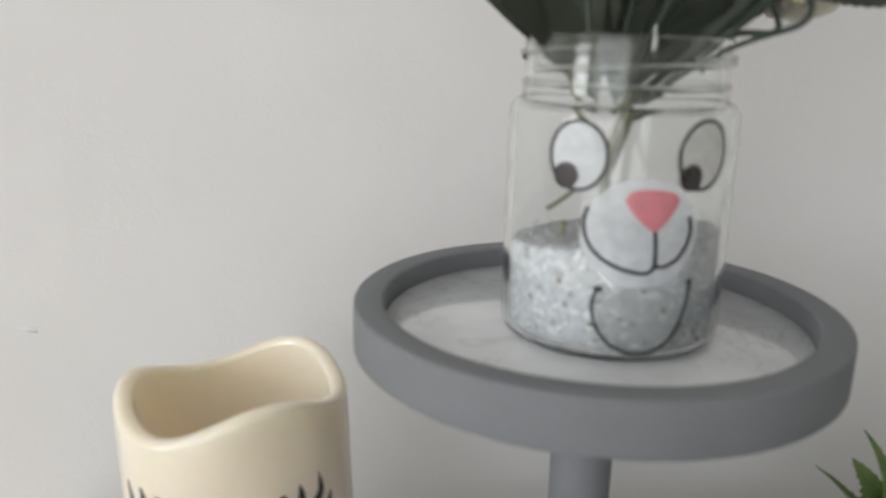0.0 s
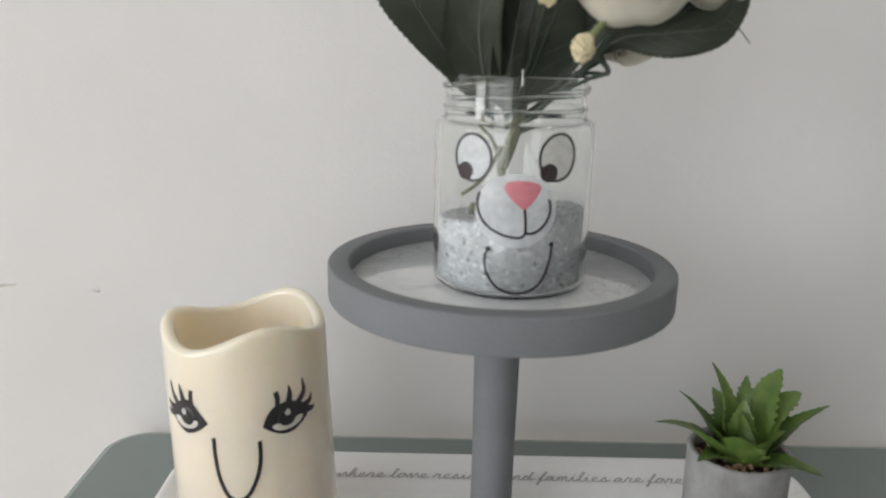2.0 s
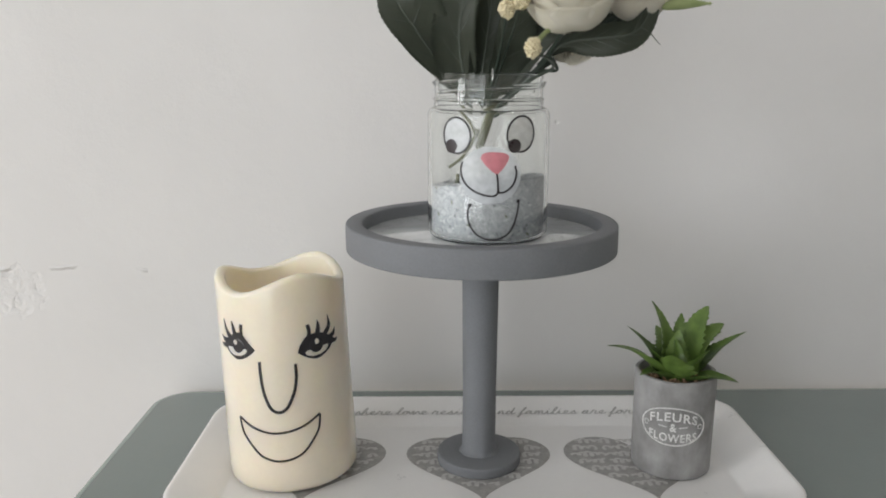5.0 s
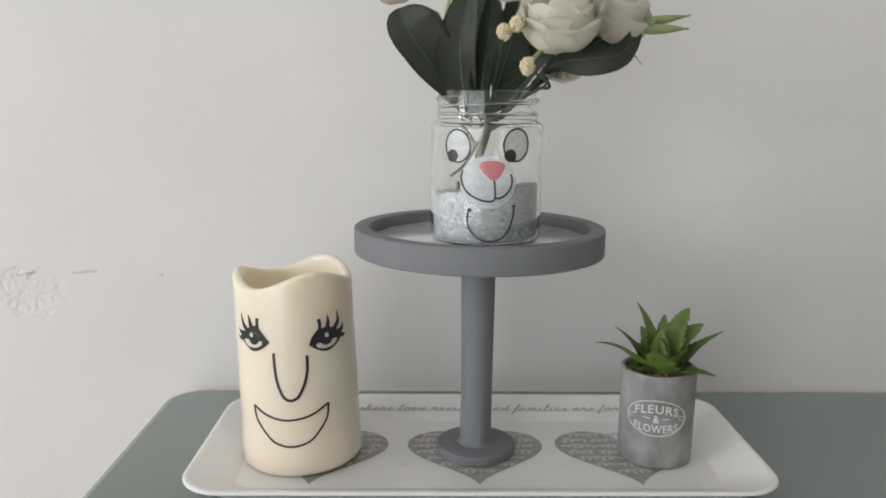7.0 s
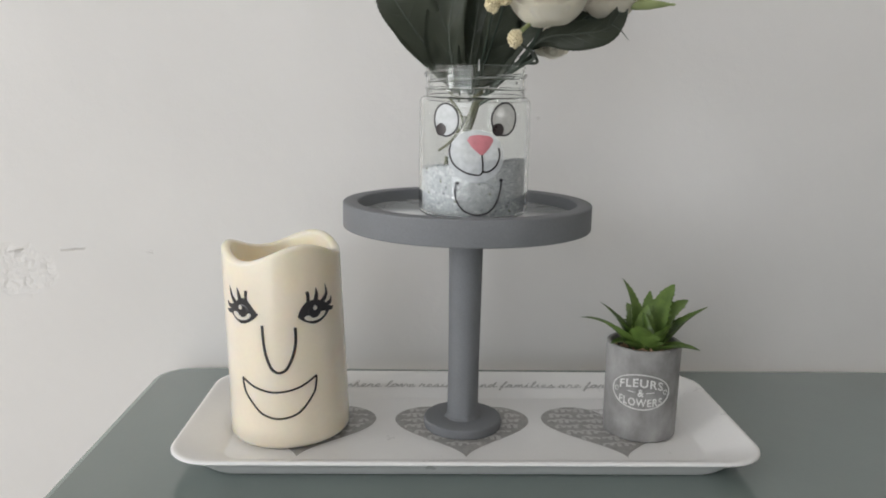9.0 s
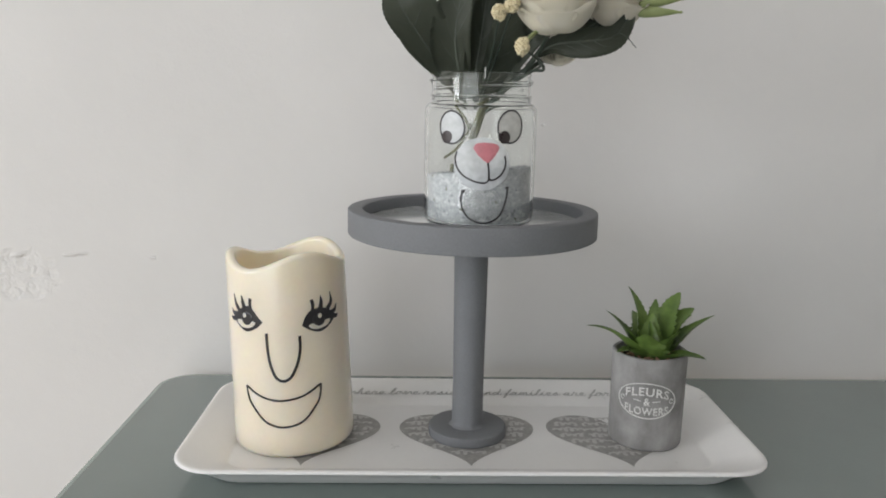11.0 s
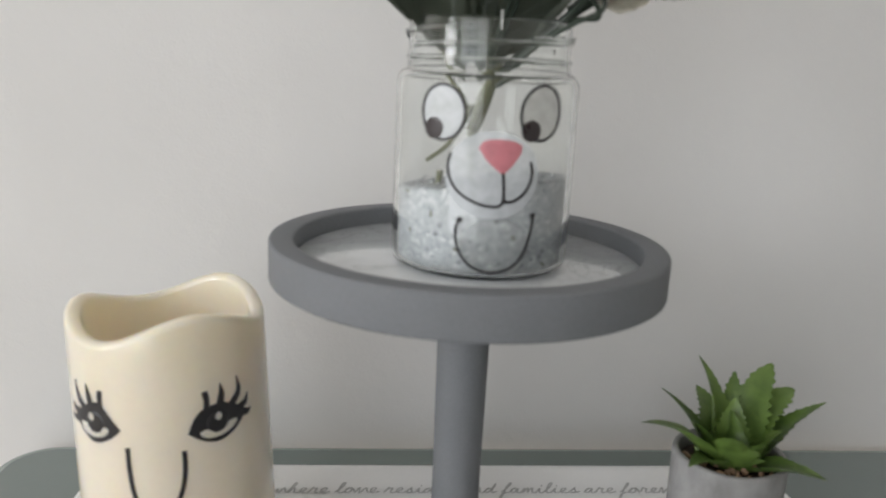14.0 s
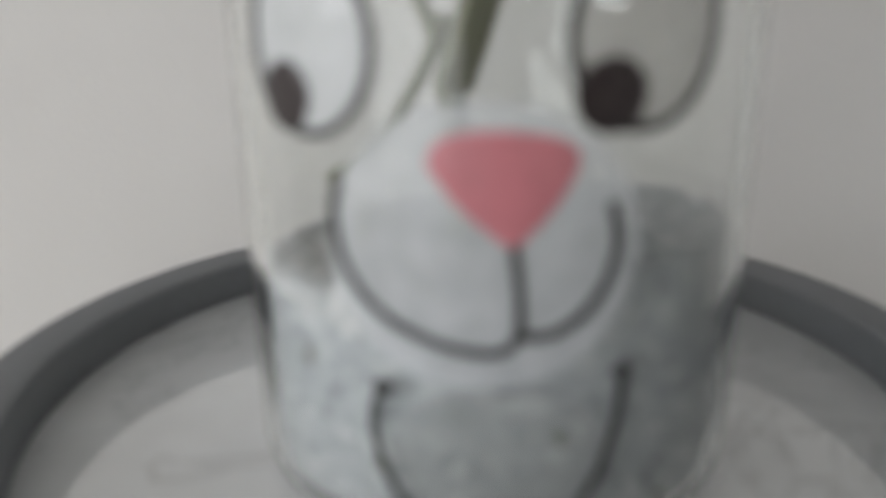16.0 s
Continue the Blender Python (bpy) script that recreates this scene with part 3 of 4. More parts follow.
def serving_tray():
    t = thing("serving_tray", "white melamine serving tray printed with grey hearts and script", "tray", (0.0006, 0, TABLE))
    prof = [(0.1606, 0.0523, 0.013, 0.0050), (0.1620, 0.0537, 0.014, 0.0051), (0.1632, 0.0549, 0.015, 0.0055), (0.1642, 0.0559, 0.016, 0.0061), (0.1750, 0.0667, 0.021, 0.0108), (0.1860, 0.0772, 0.025, 0.0158),
            (0.1884, 0.0794, 0.027, 0.0168), (0.1900, 0.0809, 0.028, 0.0172), (0.1914, 0.0823, 0.029, 0.0170), (0.1920, 0.0829, 0.029, 0.0163), (0.1920, 0.0829, 0.029, 0.0153),
            (0.1906, 0.0815, 0.028, 0.0145), (0.1859, 0.0770, 0.026, 0.0125), (0.1774, 0.0702, 0.023, 0.0060), (0.1709, 0.0657, 0.020, 0.0012), (0.1689, 0.0642, 0.019, 0.0002)]
    part("body", loft([[(x, y - 0.0030, z) for x, y in rounded_rect(hx, hy, r, 10)] for hx, hy, r, z in prof]), M_TRAY, t, sharp=60)
    # printed hearts with pale handwriting in them
    rng = random.Random(4)
    for cx in (-0.1130, -0.0004, 0.1078):
        outline = []
        for i in range(72):
            a = 2 * math.pi * i / 72
            outline.append((16 * math.sin(a) ** 3, 13 * math.cos(a) - 5 * math.cos(2 * a) - 2 * math.cos(3 * a) - math.cos(4 * a)))
        sx, sy = 0.0985 / 32, 0.0863 / 29
        pts = [(cx + x * sx, 0.0328 + (y - 11.9) * sy) for x, y in outline]
        bm = bmesh.new()
        mid = bm.verts.new((cx, -0.002, 0.00528))
        ring = [bm.verts.new((x, y, 0.00522)) for x, y in pts]
        for k in range(72):
            bm.faces.new((mid, ring[k], ring[(k + 1) % 72]))
        heart = part("printed_heart", bm, M_PRINT, t, "grey printed heart")
        wr = bmesh.new()
        for row in range(7):
            y = 0.0262 - row * 0.0098
            inside = [x for x, yy in pts if abs(yy - y) < 0.004]
            if len(inside) < 2:
                continue
            x, end = min(inside) + 0.006, max(inside) - 0.006
            while x < end:
                w = rng.uniform(0.012, 0.026)
                n = int(w * 3600)
                h, ph, loops = rng.uniform(0.0017, 0.0025), rng.uniform(0, 6), rng.uniform(190, 240)
                line = []
                for i in range(n + 1):
                    d = w * i / n
                    tall = 1 + 0.55 * math.sin(d * 410 + ph)
                    line.append(Vector((x + d + 0.0016 * math.sin(d * loops * 6.28 + ph), y + h * tall * math.cos(d * loops * 6.28 + ph), 0.00536 + i * 1.5e-6)))
                line = [p for p in line if p.x < end]
                vs = []
                for i, p in enumerate(line):
                    d = (line[min(i + 1, len(line) - 1)] - line[max(i - 1, 0)])
                    d = d.normalized() if d.length else Vector((1, 0, 0))
                    s = Vector((-d.y, d.x, 0)) * 0.00105
                    vs.append((wr.verts.new(p - s), wr.verts.new(p + s)))
                for a, b in zip(vs, vs[1:]):
                    wr.faces.new((a[0], b[0], b[1], a[1]))
                x += w + rng.uniform(0.002, 0.005)
        part("heart_script", wr, M_SCRIPT_W, heart, "pale illegible handwriting")
    # the line of script on the sloping back side
    low, high = Vector((0, 0.0548, 0.0068)), Vector((0, 0.0742, 0.0158))
    run = (high - low).normalized()
    strokes = handwriting("where love resides and families are forever")
    k = 0.238 / max(q[0] for line in strokes for q in line)
    bm = bmesh.new()
    for line in strokes:
        flat = [Vector((-0.0955 + (x + 0.25 * y) * k, y * 0.0032, 0)) for x, y in line]
        last = None
        for n, c in enumerate(flat):
            d = (flat[min(n + 1, len(flat) - 1)] - flat[max(n - 1, 0)]).normalized()
            side = Vector((-d.y, d.x, 0)) * (0.00026 + 0.00022 * abs(d.y))
            pair = []
            for q in (c + side, c - side):
                p = low + run * (q.y + 0.0072)
                pair.append(bm.verts.new((q.x, p.y - 0.0002, p.z + 0.00045)))
            if last:
                bm.faces.new((last[0], last[1], pair[1], pair[0]))
            last = pair
    part("script_line", bm, M_SCRIPT, t, "grey handwritten line of words", smooth=False)
    return t


serving_tray()


# ---- the pedestal stand ----
RIM_TOP, RIM_LOW, DISH = 0.9197, 0.9024, 0.9118


def pedestal_stand():
    t = thing("pedestal_stand", "grey chalk-painted wooden pedestal stand with marble dish on tray", "cake stand", (0, 0, FLOOR_Z))
    z = FLOOR_Z

    def wob(a, r, zz):
        return r * (1 + 0.0012 * math.sin(3 * a + 1) + 0.0008 * math.sin(7 * a)), zz

    base = [(0, 0.0002)] + [(0.0264, 0.0002)] + arc(0.0268, 0.0012, 0.001, -90, 0, 3) + arc(0.0266, 0.0060, 0.0012, 0, 90, 4) + [(0.0125, 0.0072)]
    base += [(0.0122, 0.0072), (0, 0.0072)]
    part("base", lathe(base, 96, wob), M_CHALK, t)

    def lump(a, r, zz):
        n = noise.noise((math.cos(a) * 2.1, math.sin(a) * 2.1, zz * 200))
        return (r * (1 + 0.09 * n) if zz < 0.0135 else r), zz

    pole = [(0, 0.0073), (0.0132, 0.0073), (0.0126, 0.0080), (0.0117, 0.0088), (0.0111, 0.0104), (0.0109, 0.0130), (0.0110, 0.05), (0.0114, 0.09), (0.0119, RIM_LOW - z - 0.0015), (0, RIM_LOW - z - 0.0005)]
    part("pole", lathe(pole, 64, lump), M_CHALK, t)
    low, top, dish = RIM_LOW - z, RIM_TOP - z, DISH - z
    disc = [(0, low), (0.0833, low)] + arc(0.0838, low + 0.0012, 0.0012, -90, 0, 4) + arc(0.0838, top - 0.0012, 0.0012, 0, 90, 4) + arc(0.0757, top - 0.0012, 0.0012, 90, 180, 4)
    disc += [(0.0744, dish - 0.002), (0, dish - 0.002)]
    part("dish", lathe(disc, 128, wob), M_CHALK, t, "thick-rimmed round grey dish")
    part("marble_plate", lathe([(0, dish), (0.0736, dish), (0.0741, dish - 0.0004), (0.0741, dish - 0.0019), (0, dish - 0.0019)], 128), M_MARBLE, t, "round polished white marble plate")
    return t


pedestal_stand()


# ---- the jar ----
JX, JY, JZ, JR = 0.0033, -0.0075, DISH + 0.0003, 0.0368
JTOP, JNECK, JSH = 1.0102, 0.9938, 0.9897


def glass_jar():
    t = thing("glass_jar", "clear glass jar with printed face, half filled with crushed glass", "jar", (JX, JY, JZ))
    sh, nk, top = JSH - JZ, JNECK - JZ, JTOP - JZ
    wall = 0.0021
    outer = [(0, 0.0008), (0.024, 0.0006), (0.029, 0.0002), (0.0312, 0.0)] + arc(JR - 0.005, 0.005, 0.005, -80, 0, 6)
    outer += [(JR, 0.012), (JR, sh - 0.010)] + arc(JR - 0.006, sh - 0.0045, 0.006, 0, 72, 7)
    outer += [(0.0327, nk - 0.0008), (0.0322, nk + 0.001), (0.0322, top - 0.0055), (0.0325, top - 0.0015)] + arc(0.0316, top - 0.0010, 0.0010, 0, 180, 5)
    inner = [(0.0305, top - 0.003), (0.0306, nk + 0.001), (0.0312, nk - 0.0018)] + arc(JR - 0.006, sh - 0.0045, 0.006 - wall, 72, 0, 7) + [(JR - wall, sh - 0.010), (JR - wall, 0.012)]
    inner += arc(JR - 0.005, 0.005, 0.005 - wall, 0, -90, 6) + [(0.024, 0.0019), (0, 0.0020)]
    glass = part("glass", lathe(outer + inner, 128), M_GLASS, t, "clear glass", sharp=70)
    glass.visible_shadow = False
    # screw threads round the neck
    for start, z0 in ((200, nk + 0.0092), (20, nk + 0.0092), (110, nk + 0.0058), (290, nk + 0.0058)):
        line = []
        for i in range(40):
            s = i / 39
            a = radians(start + 150 * s)
            r = 0.03225 + 0.0007 * math.sin(math.pi * min(1, s * 6, (1 - s) * 6) / 2)
            line.append((r * math.sin(a), -r * math.cos(a), z0 + 0.0034 * s))
        th = part("thread", tube(line, 0.00115, 10), M_GLASS, t)
        th.visible_shadow = False
    bead = part("neck_bead", lathe([(0.0321 + 0.0012 * math.cos(2 * math.pi * i / 12), nk + 0.0014 + 0.001 * math.sin(2 * math.pi * i / 12)) for i in range(13)], 96), M_GLASS, t)
    bead.visible_shadow = False
    # the filling
    fill_r = JR - wall - 0.0002

    def heap(a, r, z):
        if z < 0.03:
            return r, z
        n = noise.noise((r * 180 * math.sin(a), r * 180 * math.cos(a), 3.1))
        return r, z - 0.0008 + (r / fill_r) * (0.0032 * math.sin(a) + 0.003 * math.cos(a)) + 0.0009 * n

    prof = [(0, 0.0022), (0.0312, 0.0022)] + arc(fill_r - 0.0031, 0.0053, 0.0031, -88, 0, 5) + [(fill_r, 0.0095)] + [(fill_r, 0.0125 + 0.0045 * i) for i in range(5)] + [(fill_r, 0.0345), (fill_r - 0.001, 0.0354), (0.029, 0.0351), (0.022, 0.0349), (0.014, 0.0352), (0.007, 0.0349), (0, 0.0352)]
    part("filling", lathe(prof, 96, heap), M_CRUSH, t, "white and blue-grey crushed glass")
    # separate chips lying on the heap and against the glass
    rng = random.Random(11)
    bm = bmesh.new()
    for i in range(420):
        a, rim = rng.uniform(0, 2 * math.pi), rng.random() < 0.62
        if rim:
            r, z = fill_r - 0.0002, rng.uniform(0.007, 0.034) + 0.002 * math.sin(a)
        else:
            r = fill_r * math.sqrt(rng.random()) * 0.97
            z = 0.0346 + (r / fill_r) * (0.0032 * math.sin(a) + 0.003 * math.cos(a))
        s = rng.uniform(0.0005, 0.0012)
        if rim:
            s *= 0.75
        m = Matrix.LocRotScale((r * math.sin(a), -r * math.cos(a), z), Euler([rng.uniform(0, 3) for _ in range(3)]), (s, s * rng.uniform(0.5, 1), s * rng.uniform(0.3, 0.7)))
        if rim:
            m = Matrix.Translation((-math.sin(a) * s * 0.9, math.cos(a) * s * 0.9, 0)) @ m
        bmesh.ops.create_icosphere(bm, subdivisions=1, radius=1, matrix=m)
    tagged(part("chips", bm, M_CRUSH, t, smooth=False), kind="stuff")
    # bits of olive stalk caught in the filling
    for a, z, turn in ((-62, 0.0315, 0.4), (-58, 0.0165, 1.2), (-22, 0.0120, 0.2), (14, 0.0175, 1.0), (38, 0.0060, 0.7), (-40, 0.0245, 1.5)):
        bit = box(-0.0011, 0.0011, -0.0004, 0.0004, -0.0005, 0.0005, 0.0002)
        r = fill_r - 0.0001
        bmesh.ops.transform(bit, matrix=Matrix.Translation((r * math.sin(radians(a)), -r * math.cos(radians(a)), z)) @ Matrix.Rotation(radians(a), 4, "Z") @ Matrix.Rotation(turn, 4, "Y"), verts=bit.verts)
        part("stalk_bit", bit, M_STEM, t, "olive stalk bit")
    # the printed face
    body = Round(lambda v: JR)

    def vv(z):
        return z - JZ

    # muzzle
    part("muzzle_print", body.fill(oval(-1.5, vv(0.9535), 28.5, 0.0165), 0.00012), M_WHITE_FILM, t, "sheer white printed disc")
    part("lip_print", body.fill(oval(2.0, vv(0.9272), 21.5, 0.0105), 0.00010), M_GREY_FILM, t, "sheer grey printed lip")
    # both ovals are white print; the right one takes the shade-tinted film
    for cu, cv, tilt, pu, pv, film in ((-33.4, 0.9757, 4, -38.6, 0.9697, M_WHITE_FILM), (26.8, 0.9766, -8, 20.2, 0.9702, M_SHADED_FILM)):
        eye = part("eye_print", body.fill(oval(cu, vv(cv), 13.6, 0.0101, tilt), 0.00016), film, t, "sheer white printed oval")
        ring = oval(cu, vv(cv), 13.8, 0.0101, tilt)
        part("outline", body.stroke(ring + ring[:2], 0.0012, lift=0.0003, n=3), M_BLACK, eye, "black printed outline")
        part("pupil", body.fill(oval(pu, vv(pv), 6.6, 0.0041, tilt), 0.00030), M_PUPIL, eye, "dark brown printed dot")
    nose_line = bezier([(-10.8, vv(0.9634), 0), (-7.6, vv(0.9662), 0), (1.5, vv(0.9670), 0), (11.5, vv(0.9660), 0), (15.2, vv(0.9634), 0), (11.0, vv(0.9584), 0), (5.2, vv(0.9544), 0), (2.6, vv(0.9544), 0), (-5.5, vv(0.9588), 0), (-10.8, vv(0.9634), 0)], 6)
    part("nose_print", body.fill([(p.x, p.y) for p in nose_line[:-1]], 0.00030), M_PINK, t, "pink printed rounded triangle")
    mouth = body.stroke([(4.2, vv(0.9545)), (5.2, vv(0.949)), (5.4, vv(0.9441))], 0.0012)
    body.stroke([(-27.0, vv(0.9612)), (-28.6, vv(0.9565)), (-26.5, vv(0.9510)), (-20.5, vv(0.9463)), (-10.2, vv(0.9429)), (-0.5, vv(0.9417)), (4.0, vv(0.9426)), (5.6, vv(0.9450))], 0.0012, mouth)
    body.stroke([(21.0, vv(0.9588)), (22.4, vv(0.9545)), (20.8, vv(0.9500)), (16.8, vv(0.9463)), (11.2, vv(0.9440)), (6.6, vv(0.9438)), (5.2, vv(0.9450))], 0.0012, mouth)
    part("smile_print", mouth, M_BLACK, t, "black printed curved lines")
    lip = body.stroke([(-19.8, vv(0.9362)), (-21.8, vv(0.9330)), (-21.6, vv(0.9285)), (-18.2, vv(0.9228)), (-11.0, vv(0.9182)), (1.0, vv(0.9162)), (13.5, vv(0.9188)), (20.5, vv(0.9247)), (24.0, vv(0.9320)), (25.2, vv(0.9380))], 0.00105)
    body.fill(oval(-19.6, vv(0.9362), 2.2, 0.0010), 0.0004, lip)
    body.fill(oval(24.8, vv(0.9384), 2.0, 0.0010), 0.0004, lip)
    part("lower_lip_line", lip, M_BLACK, t, "black printed curved line")
    return t


glass_jar()


# ---- the bouquet ----
def make_leaf(rib, left, right, face, cup=0.2, peak=0.55, blunt=0.6, teeth=30, wave=0.0008, veins=5):
    """A broad saw-edged leaf along the line rib, its two halves of their own widths; returns the blade and its raised veins."""
    line = bezier(rib, 24)
    face = Vector(face)
    nu, nv = teeth * 2, 10

    def at(u, v, lift=0.0):
        f = min(max(u, 0.0), 1.0) * (len(line) - 1)
        i = min(int(f), len(line) - 2)
        c = line[i].lerp(line[i + 1], f - i)
        d = (line[min(i + 2, len(line) - 1)] - line[max(i - 1, 0)]).normalized()
        n = (face - face.dot(d) * d).normalized()
        side = d.cross(n)
        spread = math.sin(math.pi / 2 * u / peak) ** 1.3 if u < peak else math.cos(math.pi / 2 * min(0.995, (u - peak) / (1 - peak))) ** blunt
        half = (left if v < 0 else right) * max(0.03, spread)
        bulge = cup * abs(v) ** 1.4 * half + wave * math.sin(u * 11 + v * 2.5) * abs(v) - 0.00035 * abs(math.sin(u * 3.14159 * veins - abs(v) * 2.2)) ** 4
        return c + side * (v * half) + n * (bulge + lift)

    bm = bmesh.new()
    grid = []
    for i in range(nu + 1):
        row = []
        for j in range(nv + 1):
            v = -1 + 2 * j / nv
            if j in (0, nv):
                v *= 1.035 if i % 2 else 0.975
            row.append(bm.verts.new(at(i / nu, v)))
        grid.append(row)
    for p, q in zip(grid, grid[1:]):
        for j in range(nv):
            bm.faces.new((p[j], p[j + 1], q[j + 1], q[j]))
    bmesh.ops.solidify(bm, geom=bm.faces[:], thickness=0.00035)
    relief = tube([at(i / 20, 0, 0.0001) for i in range(20)], 0.0008, 6, taper=0.25)
    rng = random.Random(int(left * 1e5) + int(right * 1e6))
    for k in range(veins):
        for s in (-1, 1):
            u0, reach, rise = 0.16 + 0.68 * k / veins + rng.uniform(-0.02, 0.03), rng.uniform(0.6, 0.92), rng.uniform(0.10, 0.17)
            tube([at(u0 + rise * (q + 0.4 * q * q), s * q * reach, 0.00010) for q in (0.02, 0.25, 0.5, 0.75, 1.0)], 0.00028, 5, relief, taper=0.2)
    return bm, relief


def petal(width, height, cup, curl, ruffle, seed):
    """One rose petal, base at the origin, rising along +z, hollow towards +y."""
    rng = random.Random(seed)
    ph = rng.uniform(0, 6)
    bm = bmesh.new()
    nu, nv = 10, 10
    grid = []
    for i in range(nu + 1):
        u = i / nu
        row = []
        for j in range(nv + 1):
            v = -1 + 2 * j / nv
            w = width / 2 * (0.35 + 0.65 * math.sin(math.pi / 2 * min(1, u * 1.25))) * (1 - 0.25 * max(0, u - 0.75) * 4 * abs(v))
            x = v * w
            z = height * u * (1 - 0.16 * v * v * u) + ruffle * math.sin(v * 5 + ph) * u * u
            y = cup * (v * v) * w - curl * height * max(0, u - 0.55) ** 2 * 2.2 - 0.22 * height * math.sin(math.pi * u ** 0.8) + ruffle * math.sin(v * 7 + ph) * u
            row.append(bm.verts.new((x, y, z)))
        grid.append(row)
    for a, b in zip(grid, grid[1:]):
        for j in range(nv):
            bm.faces.new((a[j], a[j + 1], b[j + 1], b[j]))
    bmesh.ops.solidify(bm, geom=bm.faces[:], thickness=0.0003)
    return bm


def rose(parent, at, toward, size, seed):
    """A full rose head as a part with its petals."""
    rng = random.Random(seed)
    z = Vector(toward).normalized()
    head = part("rose", lathe([(0, -0.25 * size), (0.12 * size, -0.22 * size), (0.2 * size, -0.05 * size), (0.14 * size, 0.1 * size), (0, 0.2 * size)], 24), M_PETAL, parent, "full ivory fabric rose")
    head.matrix_local = Matrix.Translation(at) @ z.to_track_quat("Z", "Y").to_matrix().to_4x4()
    a = 0.0
    for ring_r, count, h, w, tilt in ((0.08, 3, 0.84, 0.50, -4), (0.20, 4, 0.90, 0.74, 0), (0.33, 5, 0.92, 0.96, 3), (0.46, 5, 0.86, 1.16, 7), (0.56, 5, 0.72, 1.24, 13)):
        for k in range(count):
            a += 2 * math.pi / count
            aa = a + rng.uniform(-0.15, 0.15)
            p = part("petal", petal(w * size * rng.uniform(0.9, 1.1), h * size * rng.uniform(0.9, 1.08), 0.5, 0.35 + tilt / 40, 0.02 * size, rng.random()), M_PETAL, head, sharp=0)
            p.matrix_local = Matrix.Rotation(aa, 4, "Z") @ Matrix.Translation((0, -ring_r * size * 0.75, -0.3 * size)) @ Matrix.Rotation(radians(tilt + rng.uniform(-5, 5)), 4, "X")
        a += 0.5
    return head


def berry_cluster(parent, at, toward, size, seed):
    """A knobbly cream bud made of many grains on a short stalk."""
    rng = random.Random(seed)
    bm = bmesh.new()
    n = 70
    for i in range(n):
        zz = 1 - 2 * (i + 0.5) / n
        a = i * 2.39996
        r = math.sqrt(1 - zz * zz)
        c = Vector((r * math.cos(a) * 0.85, r * math.sin(a) * 0.85, zz * 1.15)) * size
        bmesh.ops.create_icosphere(bm, subdivisions=1, radius=size * rng.uniform(0.17, 0.36), matrix=Matrix.Translation(c * rng.uniform(0.9, 1.12)))
    bmesh.ops.create_icosphere(bm, subdivisions=2, radius=size * 0.86)
    bud = part("flower_bud", bm, M_BERRY, parent, "knobbly cream flower bud", sharp=0)
    bud.matrix_local = Matrix.Translation(at) @ Vector(toward).normalized().to_track_quat("Z", "Y").to_matrix().to_4x4()
    return bud


